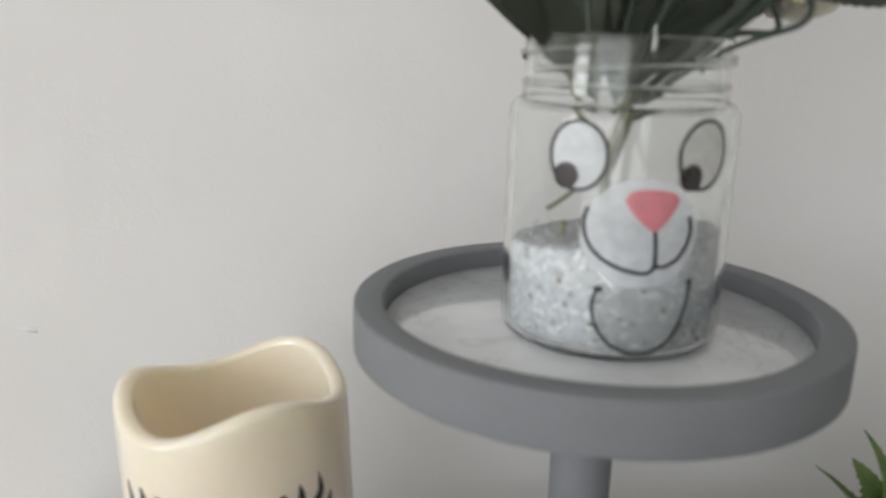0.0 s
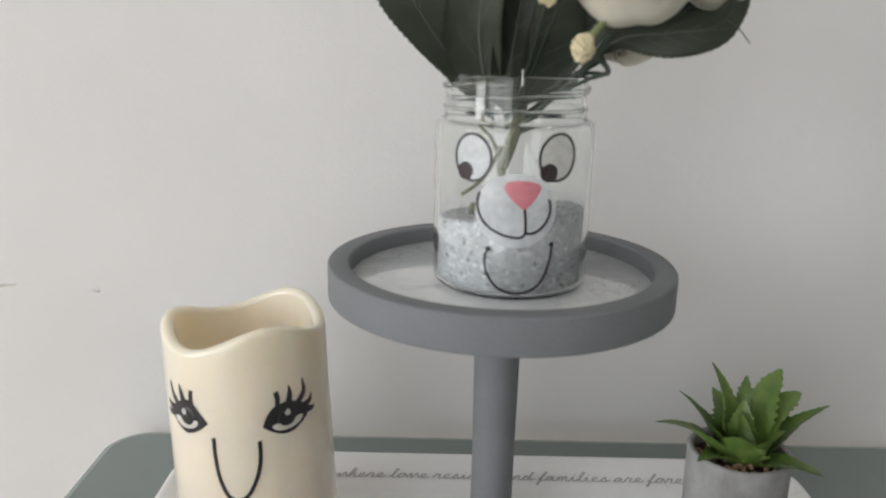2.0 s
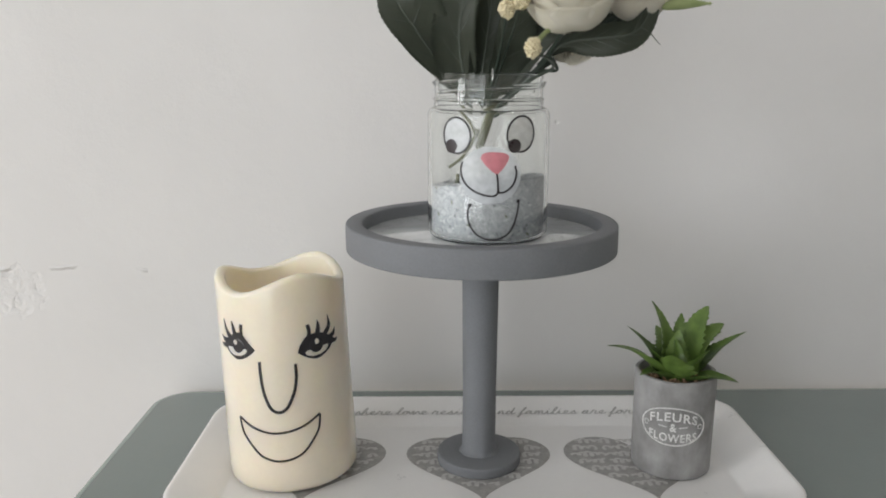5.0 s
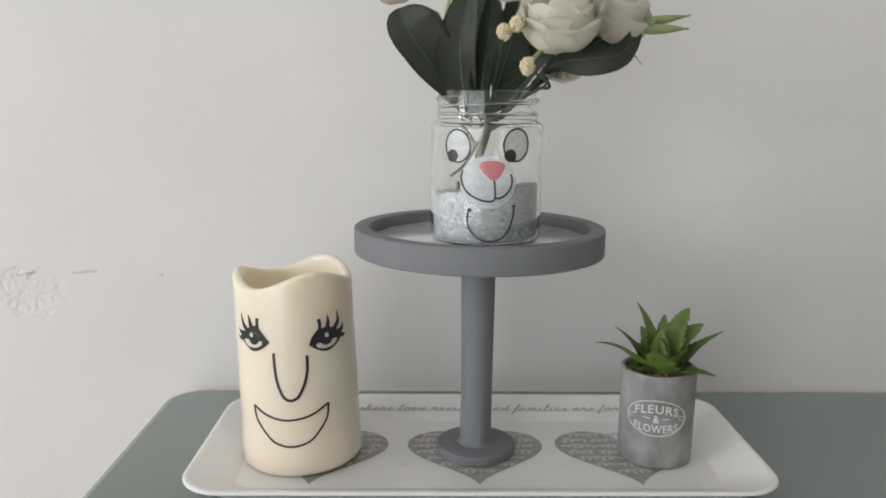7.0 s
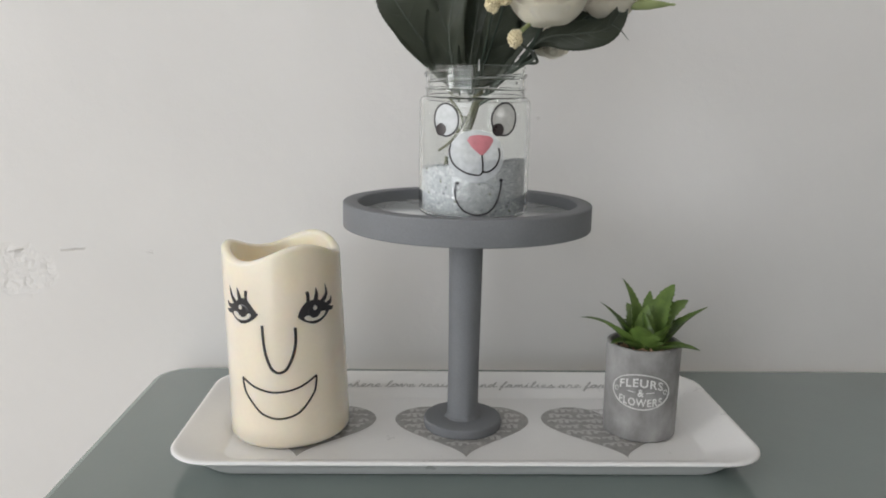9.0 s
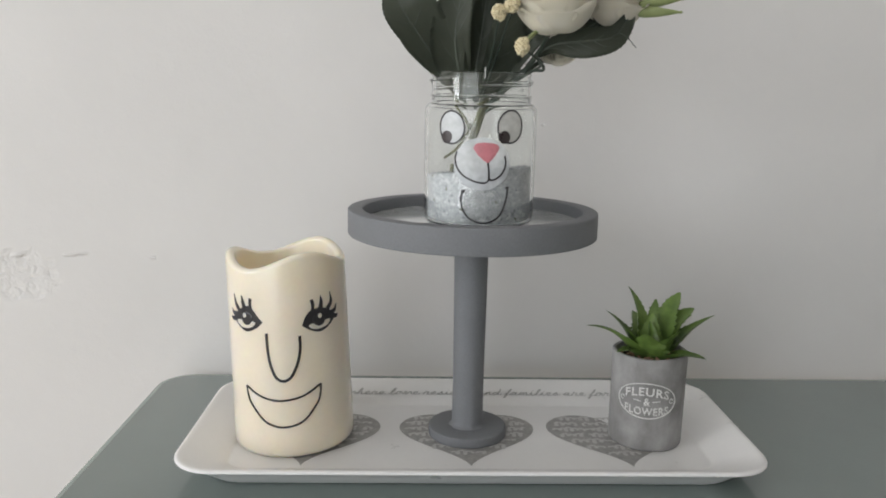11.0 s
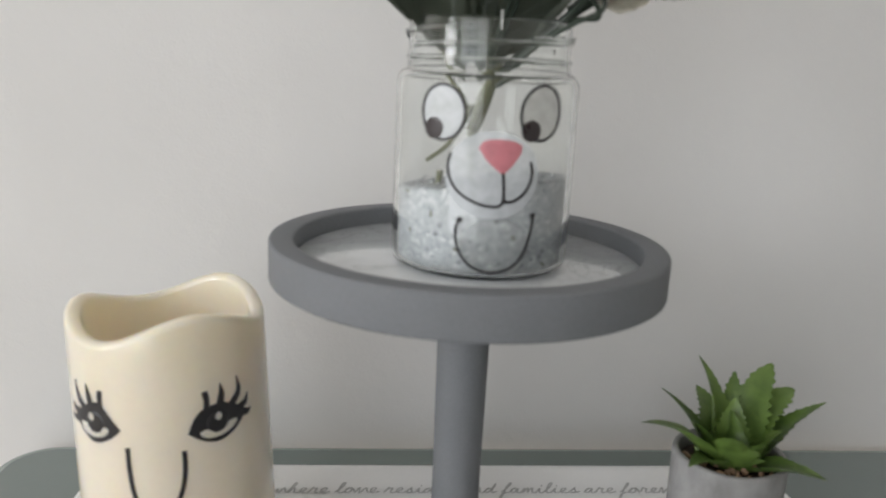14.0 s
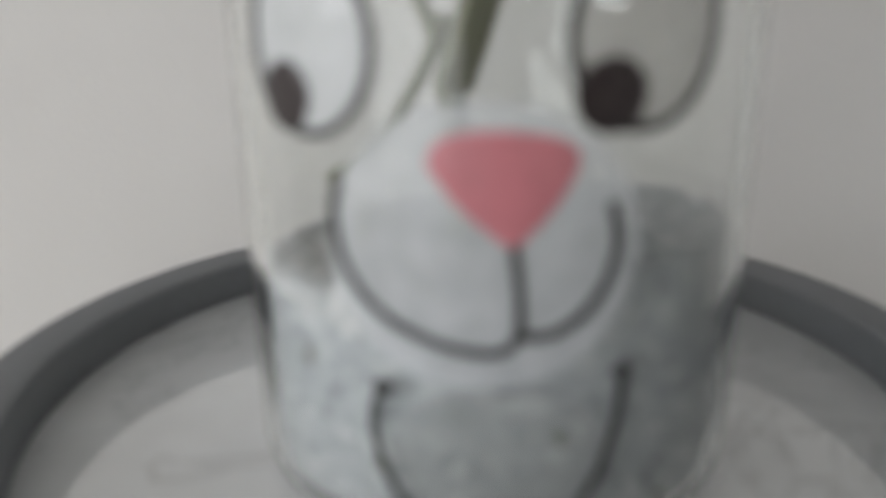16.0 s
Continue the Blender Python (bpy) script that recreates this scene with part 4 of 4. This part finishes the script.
def bouquet():
    t = thing("flower_bouquet", "artificial bouquet of ivory roses and dark leaves in the jar", "bouquet")
    leaves = [  # midrib, width of each half, face, cup, where it is widest, how blunt, veins
        ([(-0.008, -0.012, 0.990), (-0.0180, -0.018, 1.0056), (-0.0355, -0.028, 1.0285), (-0.0480, -0.034, 1.0460), (-0.0520, -0.032, 1.0590)], 0.0120, 0.0210, (-0.15, -1, 0.15), 0.15, 0.72, 0.38, 3),
        ([(-0.010, -0.010, 0.992), (-0.0240, -0.008, 1.0075), (-0.0440, -0.008, 1.0273), (-0.0550, -0.006, 1.0430)], 0.0040, 0.0120, (0.3, -1, -0.2), 0.2, 0.6, 0.7, 4),
        ([(-0.007, -0.014, 0.988), (-0.0115, -0.020, 1.0056), (-0.0155, -0.030, 1.0290), (-0.0130, -0.036, 1.0520), (-0.0080, -0.038, 1.0740)], 0.0150, 0.0100, (-0.2, -1, 0.1), 0.25, 0.5, 0.6, 4),
        ([(-0.001, -0.014, 0.988), (-0.0019, -0.020, 1.0058), (0.0006, -0.026, 1.0285), (0.0030, -0.028, 1.0490), (0.0040, -0.028, 1.0740)], 0.0100, 0.0110, (0.2, -1, 0.1), 0.3, 0.45, 0.6, 4),
        ([(0.003, -0.014, 0.990), (0.0048, -0.022, 1.0058), (0.0083, -0.036, 1.0246), (0.0112, -0.042, 1.0400), (0.0146, -0.044, 1.0560)], 0.0050, 0.0190, (0.25, -1, 0.05), 0.12, 0.5, 0.6, 6),
        ([(0.006, -0.012, 0.994), (0.0110, -0.018, 1.0067), (0.0212, -0.028, 1.0223), (0.0319, -0.034, 1.0310), (0.0437, -0.036, 1.0358)], 0.0110, 0.0100, (0.1, -1, 0.2), 0.2, 0.45, 0.7, 4),
        ([(0.0300, -0.024, 1.0150), (0.0441, -0.036, 1.0265), (0.0635, -0.044, 1.0290), (0.0805, -0.046, 1.0325), (0.0912, -0.044, 1.0480)], 0.0088, 0.0098, (0.1, -0.9, -0.35), 0.2, 0.52, 0.5, 5),
        ([(0.0379, -0.018, 1.0200), (0.0553, -0.020, 1.0347), (0.0736, -0.018, 1.0396), (0.0930, -0.016, 1.0420)], 0.0090, 0.0090, (0.0, -0.9, -0.3), 0.2, 0.5, 0.6, 4),
        ([(-0.004, 0.000, 0.994), (-0.0060, 0.002, 1.0100), (-0.0080, 0.006, 1.0400), (-0.0060, 0.010, 1.0900)], 0.0150, 0.0160, (0, -1, 0.1), 0.2, 0.45, 0.6, 5),
        ([(0.008, 0.000, 0.994), (0.0130, 0.000, 1.0100), (0.0200, 0.004, 1.0400), (0.0260, 0.008, 1.0850)], 0.0150, 0.0150, (0.1, -1, 0.1), 0.2, 0.45, 0.6, 5),
        ([(-0.008, -0.004, 0.994), (-0.0140, -0.004, 1.0100), (-0.0260, -0.004, 1.0280), (-0.0300, -0.002, 1.0400)], 0.0110, 0.0090, (-0.1, -1, 0.1), 0.2, 0.5, 0.6, 4),
    ]
    for rib, left, right, face, cup, peak, blunt, count in leaves:
        blade, veins = make_leaf(rib, left, right, face, cup, peak, blunt, 30, 0.0008, count)
        lf = part("leaf", blade, M_LEAF, t, "dark green saw-edged fabric leaf", sharp=0)
        part("vein_relief", veins, M_VEIN, lf, "raised pale veins")
    part("nylon_thread", tube([(0.0033, -0.036, 1.0060), (0.0034, -0.0362, 1.0095), (0.0033, -0.036, 1.0128)], 0.00028, 6), M_THREAD, t, "thin clear nylon thread")
    # stems that cross inside the jar and dip into the filling
    stems = [
        ([(0.0075, -0.010, 1.006), (0.0062, -0.011, 0.993), (0.0022, -0.012, 0.978), (-0.0014, -0.012, 0.9675)], 0.0021, M_STEM, 0.9),
        ([(0.0052, -0.012, 1.006), (0.0038, -0.0125, 0.990), (-0.0003, -0.013, 0.977), (-0.0036, -0.013, 0.9670)], 0.0021, M_STEM, 0.85),
        ([(-0.0030, -0.013, 0.9775), (-0.0072, -0.013, 0.9685), (-0.0128, -0.013, 0.9605), (-0.0205, -0.013, 0.9545)], 0.0011, M_STEM, 0.8),
        ([(-0.0150, -0.015, 0.9510), (-0.0158, -0.015, 0.9455), (-0.0195, -0.016, 0.9420)], 0.0013, M_STEM, 0.9),
        ([(-0.0150, -0.010, 0.998), (-0.0113, -0.011, 0.9865), (-0.0070, -0.012, 0.9800), (-0.0040, -0.0125, 0.9725)], 0.0011, M_STEM, 0.9),
        ([(-0.0025, -0.013, 0.967), (-0.0015, -0.013, 0.957), (-0.001, -0.013, 0.944)], 0.0020, M_STEM, 1.0),
        ([(0.006, -0.012, 0.985), (0.016, -0.018, 0.998), (0.026, -0.024, 1.009), (0.034, -0.032, 1.018), (0.041, -0.056, 1.036)], 0.0015, M_STEM_DARK, 0.9),
        ([(0.004, -0.006, 0.985), (0.018, -0.006, 1.000), (0.034, -0.012, 1.013), (0.056, -0.020, 1.028), (0.074, -0.026, 1.042)], 0.0015, M_STEM_DARK, 0.9),
        ([(0.008, -0.014, 0.990), (0.020, -0.026, 1.002), (0.029, -0.040, 1.009), (0.034, -0.058, 1.013), (0.030, -0.072, 1.017), (0.0230, -0.080, 1.0200)], 0.0009, M_STEM_DARK, 0.9),
        ([(0.000, -0.012, 0.990), (0.006, -0.034, 1.015), (0.008, -0.066, 1.038)], 0.0008, M_STEM_DARK, 0.9),
        ([(0.002, -0.012, 0.990), (0.010, -0.038, 1.020), (0.0148, -0.067, 1.042)], 0.0008, M_STEM_DARK, 0.9),
        ([(0.012, -0.010, 0.992), (0.030, -0.020, 1.010), (0.040, -0.032, 1.012), (0.034, -0.040, 1.020)], 0.0011, M_STEM_DARK, 0.8),
        ([(0.006, -0.004, 0.990), (0.050, -0.020, 1.026), (0.085, -0.034, 1.044)], 0.0008, M_STEM_DARK, 0.8),
        ([(0.075, -0.044, 1.036), (0.086, -0.046, 1.033), (0.0935, -0.047, 1.0255)], 0.0005, M_VEIN, 0.4),
    ]
    for line, r, material, taper in stems:
        part("stem", tube(bezier(line, 8), r, 8, taper=taper), material, t)
    rose(t, (0.0418, -0.061, 1.0462), (-0.2, -0.5, 0.85), 0.034, 3)
    rose(t, (0.081, -0.030, 1.0510), (0.12, -0.45, 0.88), 0.029, 8)
    rose(t, (-0.056, 0.004, 1.0760), (-0.3, -0.6, 0.7), 0.024, 13)
    rose(t, (0.0150, -0.040, 1.0740), (0.0, -0.6, 0.7), 0.026, 17)
    rose(t, (0.0500, -0.022, 1.0270), (0.1, -0.6, -0.7), 0.0155, 21)
    berry_cluster(t, (0.0198, -0.086, 1.0228), (-0.1, -0.4, -0.8), 0.0040, 5)
    berry_cluster(t, (0.0076, -0.072, 1.0420), (-0.3, -0.5, 0.4), 0.0040, 6)
    berry_cluster(t, (0.0148, -0.073, 1.0462), (0.1, -0.5, 0.5), 0.0042, 7)
    part("bud_stalk", tube(bezier([(0.0222, -0.081, 1.0255), (0.0265, -0.074, 1.0295), (0.032, -0.066, 1.034)], 6), 0.0013, 8), M_BUD, t)
    for base, tip, w in (((-0.0255, -0.012, 1.0400), (-0.0225, -0.014, 1.0650), 0.0030), ((0.090, -0.040, 1.0475), (0.120, -0.046, 1.0470), 0.0042), ((0.092, -0.038, 1.051), (0.124, -0.040, 1.0555), 0.0036)):
        prof = [(0, 0), (w * 0.5, 0.002), (w * 0.8, 0.008), (w * 0.72, 0.016), (w * 0.4, 0.024), (w * 0.16, 0.029), (w * 0.2, 0.0305), (0, 0.0318)]
        bud = part("long_bud", lathe(prof, 16, lambda a, r, z: (r * (1 + 0.1 * math.cos(3 * a)), z)), M_BUD, t, "slender pale green bud")
        d = Vector(tip) - Vector(base)
        bud.matrix_local = Matrix.Translation(base) @ d.to_track_quat("Z", "Y").to_matrix().to_4x4()
    return t


bouquet()


# ---- the candle ----
def pillar_candle():
    t = thing("pillar_candle", "ivory wax pillar candle with wavy rim and black printed face", "candle", (-0.1228, -0.0040, FLOOR_Z))
    top, amp = 0.1332, 0.0046

    def radius(v):
        return 0.0415 - 0.0016 * min(1, max(0, v / 0.135))

    def crest(a, r, z):
        if z < top - 0.03:
            return r, z
        w = min(1, (z - top + 0.03) / 0.03)
        return r, z + w * (amp * math.cos(3 * (a - radians(29))) + 0.0008 * math.sin(a + 0.4))

    prof = [(0, 0.0004), (0.0362, 0.0004)] + arc(0.0365, 0.0052, 0.0049, -90, 0, 7) + [(radius(v), v) for v in (0.012, 0.03, 0.06, 0.09, top - 0.03, top - 0.02, top - 0.01)]
    ro = radius(top)
    prof += arc(ro - 0.0030, top - 0.0030, 0.0030, 0, 90, 6) + arc(ro - 0.0034, top - 0.0030, 0.0030, 90, 180, 6)[1:]
    prof += [(ro - 0.0070, top - 0.008), (ro - 0.0080, top - 0.016), (ro - 0.0096, top - 0.025), (ro - 0.0118, top - 0.033)] + arc(ro - 0.0158, top - 0.036, 0.004, 0, -90, 4) + [(0.012, top - 0.0402), (0, top - 0.0402)]
    part("body", lathe(prof, 144, crest), M_WAX, t, "ivory wax body", sharp=0)
    part("wick", tube([(0, 0, top - 0.0405), (0.0004, 0, top - 0.036), (0.0012, 0.0006, top - 0.031)], 0.0011, 8), M_BLACK, t, "short black wick")
    body = Round(radius)
    t.rotation_euler = (0, radians(-2.1), 0)

    def printed_eye(almond, white, iris, glint, lashes):
        eye = part("eye_print", body.fill([(p.x, p.y) for p in bezier([(u, v, 0) for u, v in almond + almond[:1]], 4)[:-1]], 0.00022), M_BLACK, t, "black printed almond shape")
        # bare wax below the iris, in the shape of a shallow bowl
        u0, v0, ru, rv, slant = white
        bowl = []
        for i in range(25):
            a = math.pi + math.pi * i / 24
            bowl.append((u0 + ru * math.cos(a), v0 + rv * math.sin(a) + slant * math.cos(a)))
        bowl += [(u0 + ru * q, v0 + slant * q + 0.0006) for q in (0.8, 0.4, 0.0, -0.4, -0.8)]
        part("eye_white", body.fill(bowl, 0.0005), M_WAX, eye, "bare wax crescent")
        part("iris", body.fill(oval(iris[0], iris[1], 7.0, 0.0047), 0.0007), M_BLACK, eye)
        part("glint", body.fill(oval(glint[0], glint[1], 2.3, 0.0018), 0.0009), M_WAX, eye, "bare wax spot")
        for n, line in enumerate(lashes):
            part("lash", body.stroke(line, 0.0024 if n == 0 else 0.0034, lift=0.0003, taper=n > 0), M_BLACK, eye)

    printed_eye([(-14.7, 0.0944), (-19.8, 0.0985), (-24.3, 0.1025), (-27.5, 0.1045), (-33.3, 0.1044), (-39.9, 0.1020), (-46.6, 0.0989), (-50.6, 0.0951), (-47.4, 0.0927), (-41.5, 0.0896), (-33.4, 0.0874), (-25.6, 0.0888), (-19.5, 0.0913)],
                (-33.6, 0.0944, 11.6, 0.0048, 0.0000), (-31.6, 0.0962), (-33.6, 0.0984),
                [[(-27.0, 0.1030), (-27.2, 0.1065), (-26.6, 0.1100)], [(-34.6, 0.1030), (-36.0, 0.1070), (-37.4, 0.1113)], [(-41.0, 0.1008), (-46.0, 0.1048), (-48.6, 0.1112)],
                 [(-45.5, 0.0980), (-51.0, 0.0982), (-54.6, 0.1006)], [(-48.0, 0.0950), (-52.5, 0.0942), (-56.2, 0.0952)]])
    printed_eye([(21.3, 0.0913), (24.4, 0.0964), (28.8, 0.1000), (34.3, 0.1014), (41.0, 0.1015), (48.2, 0.0996), (53.4, 0.0972), (56.8, 0.0944), (55.4, 0.0915), (50.7, 0.0886), (43.9, 0.0861), (36.9, 0.0855), (28.6, 0.0876)],
                (39.4, 0.0917, 12.0, 0.0042, 0.0007), (38.4, 0.0938), (38.8, 0.0963),
                [[(32.2, 0.1005), (32.6, 0.1042), (31.6, 0.1078)], [(40.4, 0.1008), (41.6, 0.1052), (41.0, 0.1096)], [(47.6, 0.0988), (53.2, 0.1038), (52.3, 0.1106)],
                 [(53.0, 0.0962), (58.0, 0.0976), (60.2, 0.1012)], [(55.4, 0.0938), (59.5, 0.0930), (62.2, 0.0941)]])
    part("nose_print", body.stroke([(-11.7, 0.0874), (-11.5, 0.0782), (-10.1, 0.0682), (-6.4, 0.0595), (-2.6, 0.0560), (1.4, 0.0549), (5.6, 0.0556), (9.9, 0.0584), (15.5, 0.0665), (18.4, 0.0756), (18.7, 0.0849)], 0.0019), M_BLACK, t, "black printed curved line")
    mouth = body.stroke([(-36.6, 0.0500), (-21.7, 0.0443), (-3.2, 0.0414), (18.2, 0.0436), (36.6, 0.0500)], 0.00135)
    body.stroke([(36.6, 0.0500), (35.6, 0.0440), (32.6, 0.0380), (20.6, 0.0278), (10.0, 0.0240), (-1.1, 0.0230), (-10.0, 0.0242), (-19.1, 0.0276), (-32.0, 0.0382), (-35.4, 0.0440), (-36.6, 0.0500)], 0.00135, mouth)
    part("smile_print", mouth, M_BLACK, t, "black printed crescent line")
    return t


pillar_candle()


# ---- the potted plant ----
PX, PY, PH = 0.1276, -0.0062, 0.0668


def aloe_leaf(length, width, bend, seed, blunt=3.4):
    """A fleshy pointed leaf along +z with toothed margins, bending towards +y."""
    rng = random.Random(seed)
    bm = bmesh.new()
    n, rings = 26, []
    for i in range(n + 1):
        u = i / n
        w = width / 2 * (0.75 + 0.35 * math.sin(math.pi * min(1, u * 1.6))) * (1 - u ** blunt) + 0.00012
        th = w * 0.42 * (1 - 0.4 * u)
        ang = bend * u
        cz, cyy = length * (math.sin(ang) / bend if abs(bend) > 1e-3 else u), length * ((1 - math.cos(ang)) / bend if abs(bend) > 1e-3 else 0)
        ny, nz = math.cos(ang), -math.sin(ang)
        tooth = rng.uniform(1.03, 1.32) if i % 2 and u < 0.97 else 0.96
        rise = length * 0.012 if i % 2 else 0
        prof = [(-w * tooth, 0.15 * w), (-w * 0.72, -th * 0.55), (0, -th), (w * 0.72, -th * 0.55), (w * tooth, 0.15 * w), (w * 0.6, th * 0.18 - 0.1 * w), (0, th * 0.05 - 0.16 * w), (-w * 0.6, th * 0.18 - 0.1 * w)]
        ring = []
        for k, (x, d) in enumerate(prof):
            e = rise if k in (0, 4) else 0
            ring.append(bm.verts.new((x, cyy - ny * d + e * math.sin(ang), cz - nz * d + e * math.cos(ang))))
        rings.append(ring)
    for a, b in zip(rings, rings[1:]):
        for k in range(8):
            bm.faces.new((a[k], a[(k + 1) % 8], b[(k + 1) % 8], b[k]))
    bm.faces.new(rings[0])
    bm.faces.new(rings[-1])
    return bm


def potted_succulent():
    z0 = FLOOR_Z
    t = thing("potted_succulent", "small green artificial aloe in a stamped grey concrete pot", "plant", (PX, PY, z0))
    hgt = PH

    def uneven(a, r, z):
        n = noise.noise((math.sin(a) * 1.5, math.cos(a) * 1.5, z * 60))
        return r * (1 + 0.004 * n), z + (0.0006 * n if z > hgt - 0.003 else 0)

    prof = [(0, 0.0003), (0.0236, 0.0003)] + arc(0.0234, 0.0022, 0.0020, -85, 0, 4) + [(0.0255, 0.012), (0.0256, 0.03), (0.0258, 0.05), (0.0260, hgt - 0.003)]
    prof += arc(0.0246, hgt - 0.0014, 0.0014, 0, 90, 4) + arc(0.0240, hgt - 0.0012, 0.0012, 90, 180, 4) + [(0.0226, hgt - 0.008), (0.0225, hgt - 0.012), (0, hgt - 0.012)]
    part("pot", lathe(prof, 96, uneven), M_CONCRETE, t, "grey concrete pot", sharp=60)
    soil = lathe([(0.0225, hgt - 0.0115), (0.0224, hgt - 0.007), (0.018, hgt - 0.0055), (0.010, hgt - 0.005), (0, hgt - 0.0045)], 48, lambda a, r, z: (r, z + 0.0012 * noise.noise((r * 300 * math.sin(a), r * 300 * math.cos(a), 1))))
    part("soil", soil, M_SOIL, t, "dark potting soil")
    rng = random.Random(9)
    bm = bmesh.new()
    for i in range(110):
        a, r = rng.uniform(0, 6.283), 0.0212 * math.sqrt(rng.random())
        s = rng.uniform(0.0011, 0.0024)
        bmesh.ops.create_icosphere(bm, subdivisions=1, radius=1, matrix=Matrix.LocRotScale((r * math.cos(a), r * math.sin(a), hgt - 0.0036 + rng.uniform(0, 0.0014)), Euler([rng.uniform(0, 3) for _ in range(3)]), (s, s * rng.uniform(0.6, 1), s * rng.uniform(0.5, 0.9))))
    tagged(part("gravel", bm, M_PEBBLE, t, "brown gravel"), kind="stuff")
    # the oval stamp
    body = Round(lambda v: 0.02585)
    mid, cv = -16.5, 0.7927 - z0

    def vv(z):
        return z - z0

    ring = [(mid + 45.5 * math.cos(2 * math.pi * i / 60), cv + 0.0125 * math.sin(2 * math.pi * i / 60)) for i in range(60)]
    stamp = part("oval_stamp", body.stroke(ring + ring[:2], 0.0008, lift=0.0005, n=2), M_DRYBRUSH, t, "raised whitened oval border")

    def word(text, size, v, width, bow):
        bm, w = letters(text, size, 0, 1.12, thin=0.00016)
        k = width / w
        bmesh.ops.triangulate(bm, faces=bm.faces[:])
        bmesh.ops.subdivide_edges(bm, edges=[e for e in bm.edges if e.calc_length() > size * 0.3], cuts=2)
        for q in bm.verts:
            x = q.co.x * k
            u = mid + math.degrees(x / 0.02585)
            q.co = body.put(u, v + q.co.y - bow * (x / (width / 2)) ** 2, 0.0004)
        part("lettering", bm, M_DRYBRUSH, stamp, "raised whitened capital letters", smooth=False)

    word("FLEURS", 0.0083, vv(0.7966), 0.0300, 0.0027)
    word("&", 0.0076, vv(0.7897), 0.0042, 0.0)
    word("FLOWERS", 0.0076, vv(0.7826), 0.0300, -0.0013)
    dash = body.stroke([(mid - 20, cv + 0.0002), (mid - 8.5, cv - 0.0004)], 0.0006, lift=0.0004, n=6)
    body.stroke([(mid + 8.5, cv - 0.0004), (mid + 20, cv + 0.0002)], 0.0006, dash, lift=0.0004, n=6)
    for q in (-38.5, 38.5):
        body.stroke([(mid + q + 3 * math.cos(i * 0.7), cv + 0.0016 * math.sin(i * 0.7)) for i in range(9)], 0.0005, dash, lift=0.0004, n=3)
    part("stamp_marks", dash, M_DRYBRUSH, stamp)
    # leaves: tip places relative to the rosette's heart
    heart = Vector((0, 0.001, hgt - 0.006))
    tips = [(0.0759, -0.025, 0.8440, 0.0140), (0.0971, 0.010, 0.8454, 0.0090), (0.1108, 0.0038, 0.8650, 0.0150), (0.1339, 0.012, 0.8538, 0.0132), (0.1499, 0.0076, 0.8600, 0.0174), (0.1580, 0.000, 0.8503, 0.0174),
            (0.1692, -0.0106, 0.8480, 0.0156), (0.1530, -0.045, 0.8270, 0.0132), (0.0950, -0.036, 0.8285, 0.0114), (0.1150, -0.032, 0.8400, 0.0200), (0.1340, -0.030, 0.8370, 0.0180), (0.1270, -0.006, 0.8480, 0.0156),
            (0.1410, -0.026, 0.8410, 0.0192), (0.1040, -0.014, 0.8400, 0.0168), (0.1200, 0.022, 0.8420, 0.0144), (0.1480, 0.020, 0.8380, 0.0144), (0.1230, -0.012, 0.8440, 0.0168)]
    for i, (x, y, z, w) in enumerate(tips):
        tip = Vector((x - 0.1246, y + 0.0125, z - z0 - 0.0015))
        out = Vector((tip.x - heart.x, tip.y - heart.y, 0))
        reach = out.length
        out = out.normalized() if reach > 1e-4 else Vector((0, -1, 0))
        base = heart + out * min(0.006, reach * 0.3)
        d = tip - base
        # chord leaves the base steeper than it arrives
        bend = (0.95 if i == 0 else 0.5 + 0.25 * (i % 3))
        chord = d.length
        arc_len = chord * (bend / 2) / math.sin(bend / 2)
        elev = math.atan2(d.z, Vector((d.x, d.y)).length)
        tilt = math.pi / 2 - elev - bend / 2
        side = Vector((0, 0, 1)).cross(out)
        up = Vector((0, 0, 1)) * math.cos(tilt) + out * math.sin(tilt)
        yy = out * math.cos(tilt) - Vector((0, 0, 1)) * math.sin(tilt)
        lf = part("leaf", aloe_leaf(arc_len, w * 1.14, bend, i, {0: 2.2, 1: 2.0, 2: 2.4, 4: 6.0, 5: 9.0, 6: 2.2}.get(i, 3.4)), M_ALOE, t, sharp=65)
        lf.matrix_local = Matrix.Translation(base) @ Matrix((yy.cross(up), yy, up)).transposed().to_4x4()
    return t


potted_succulent()
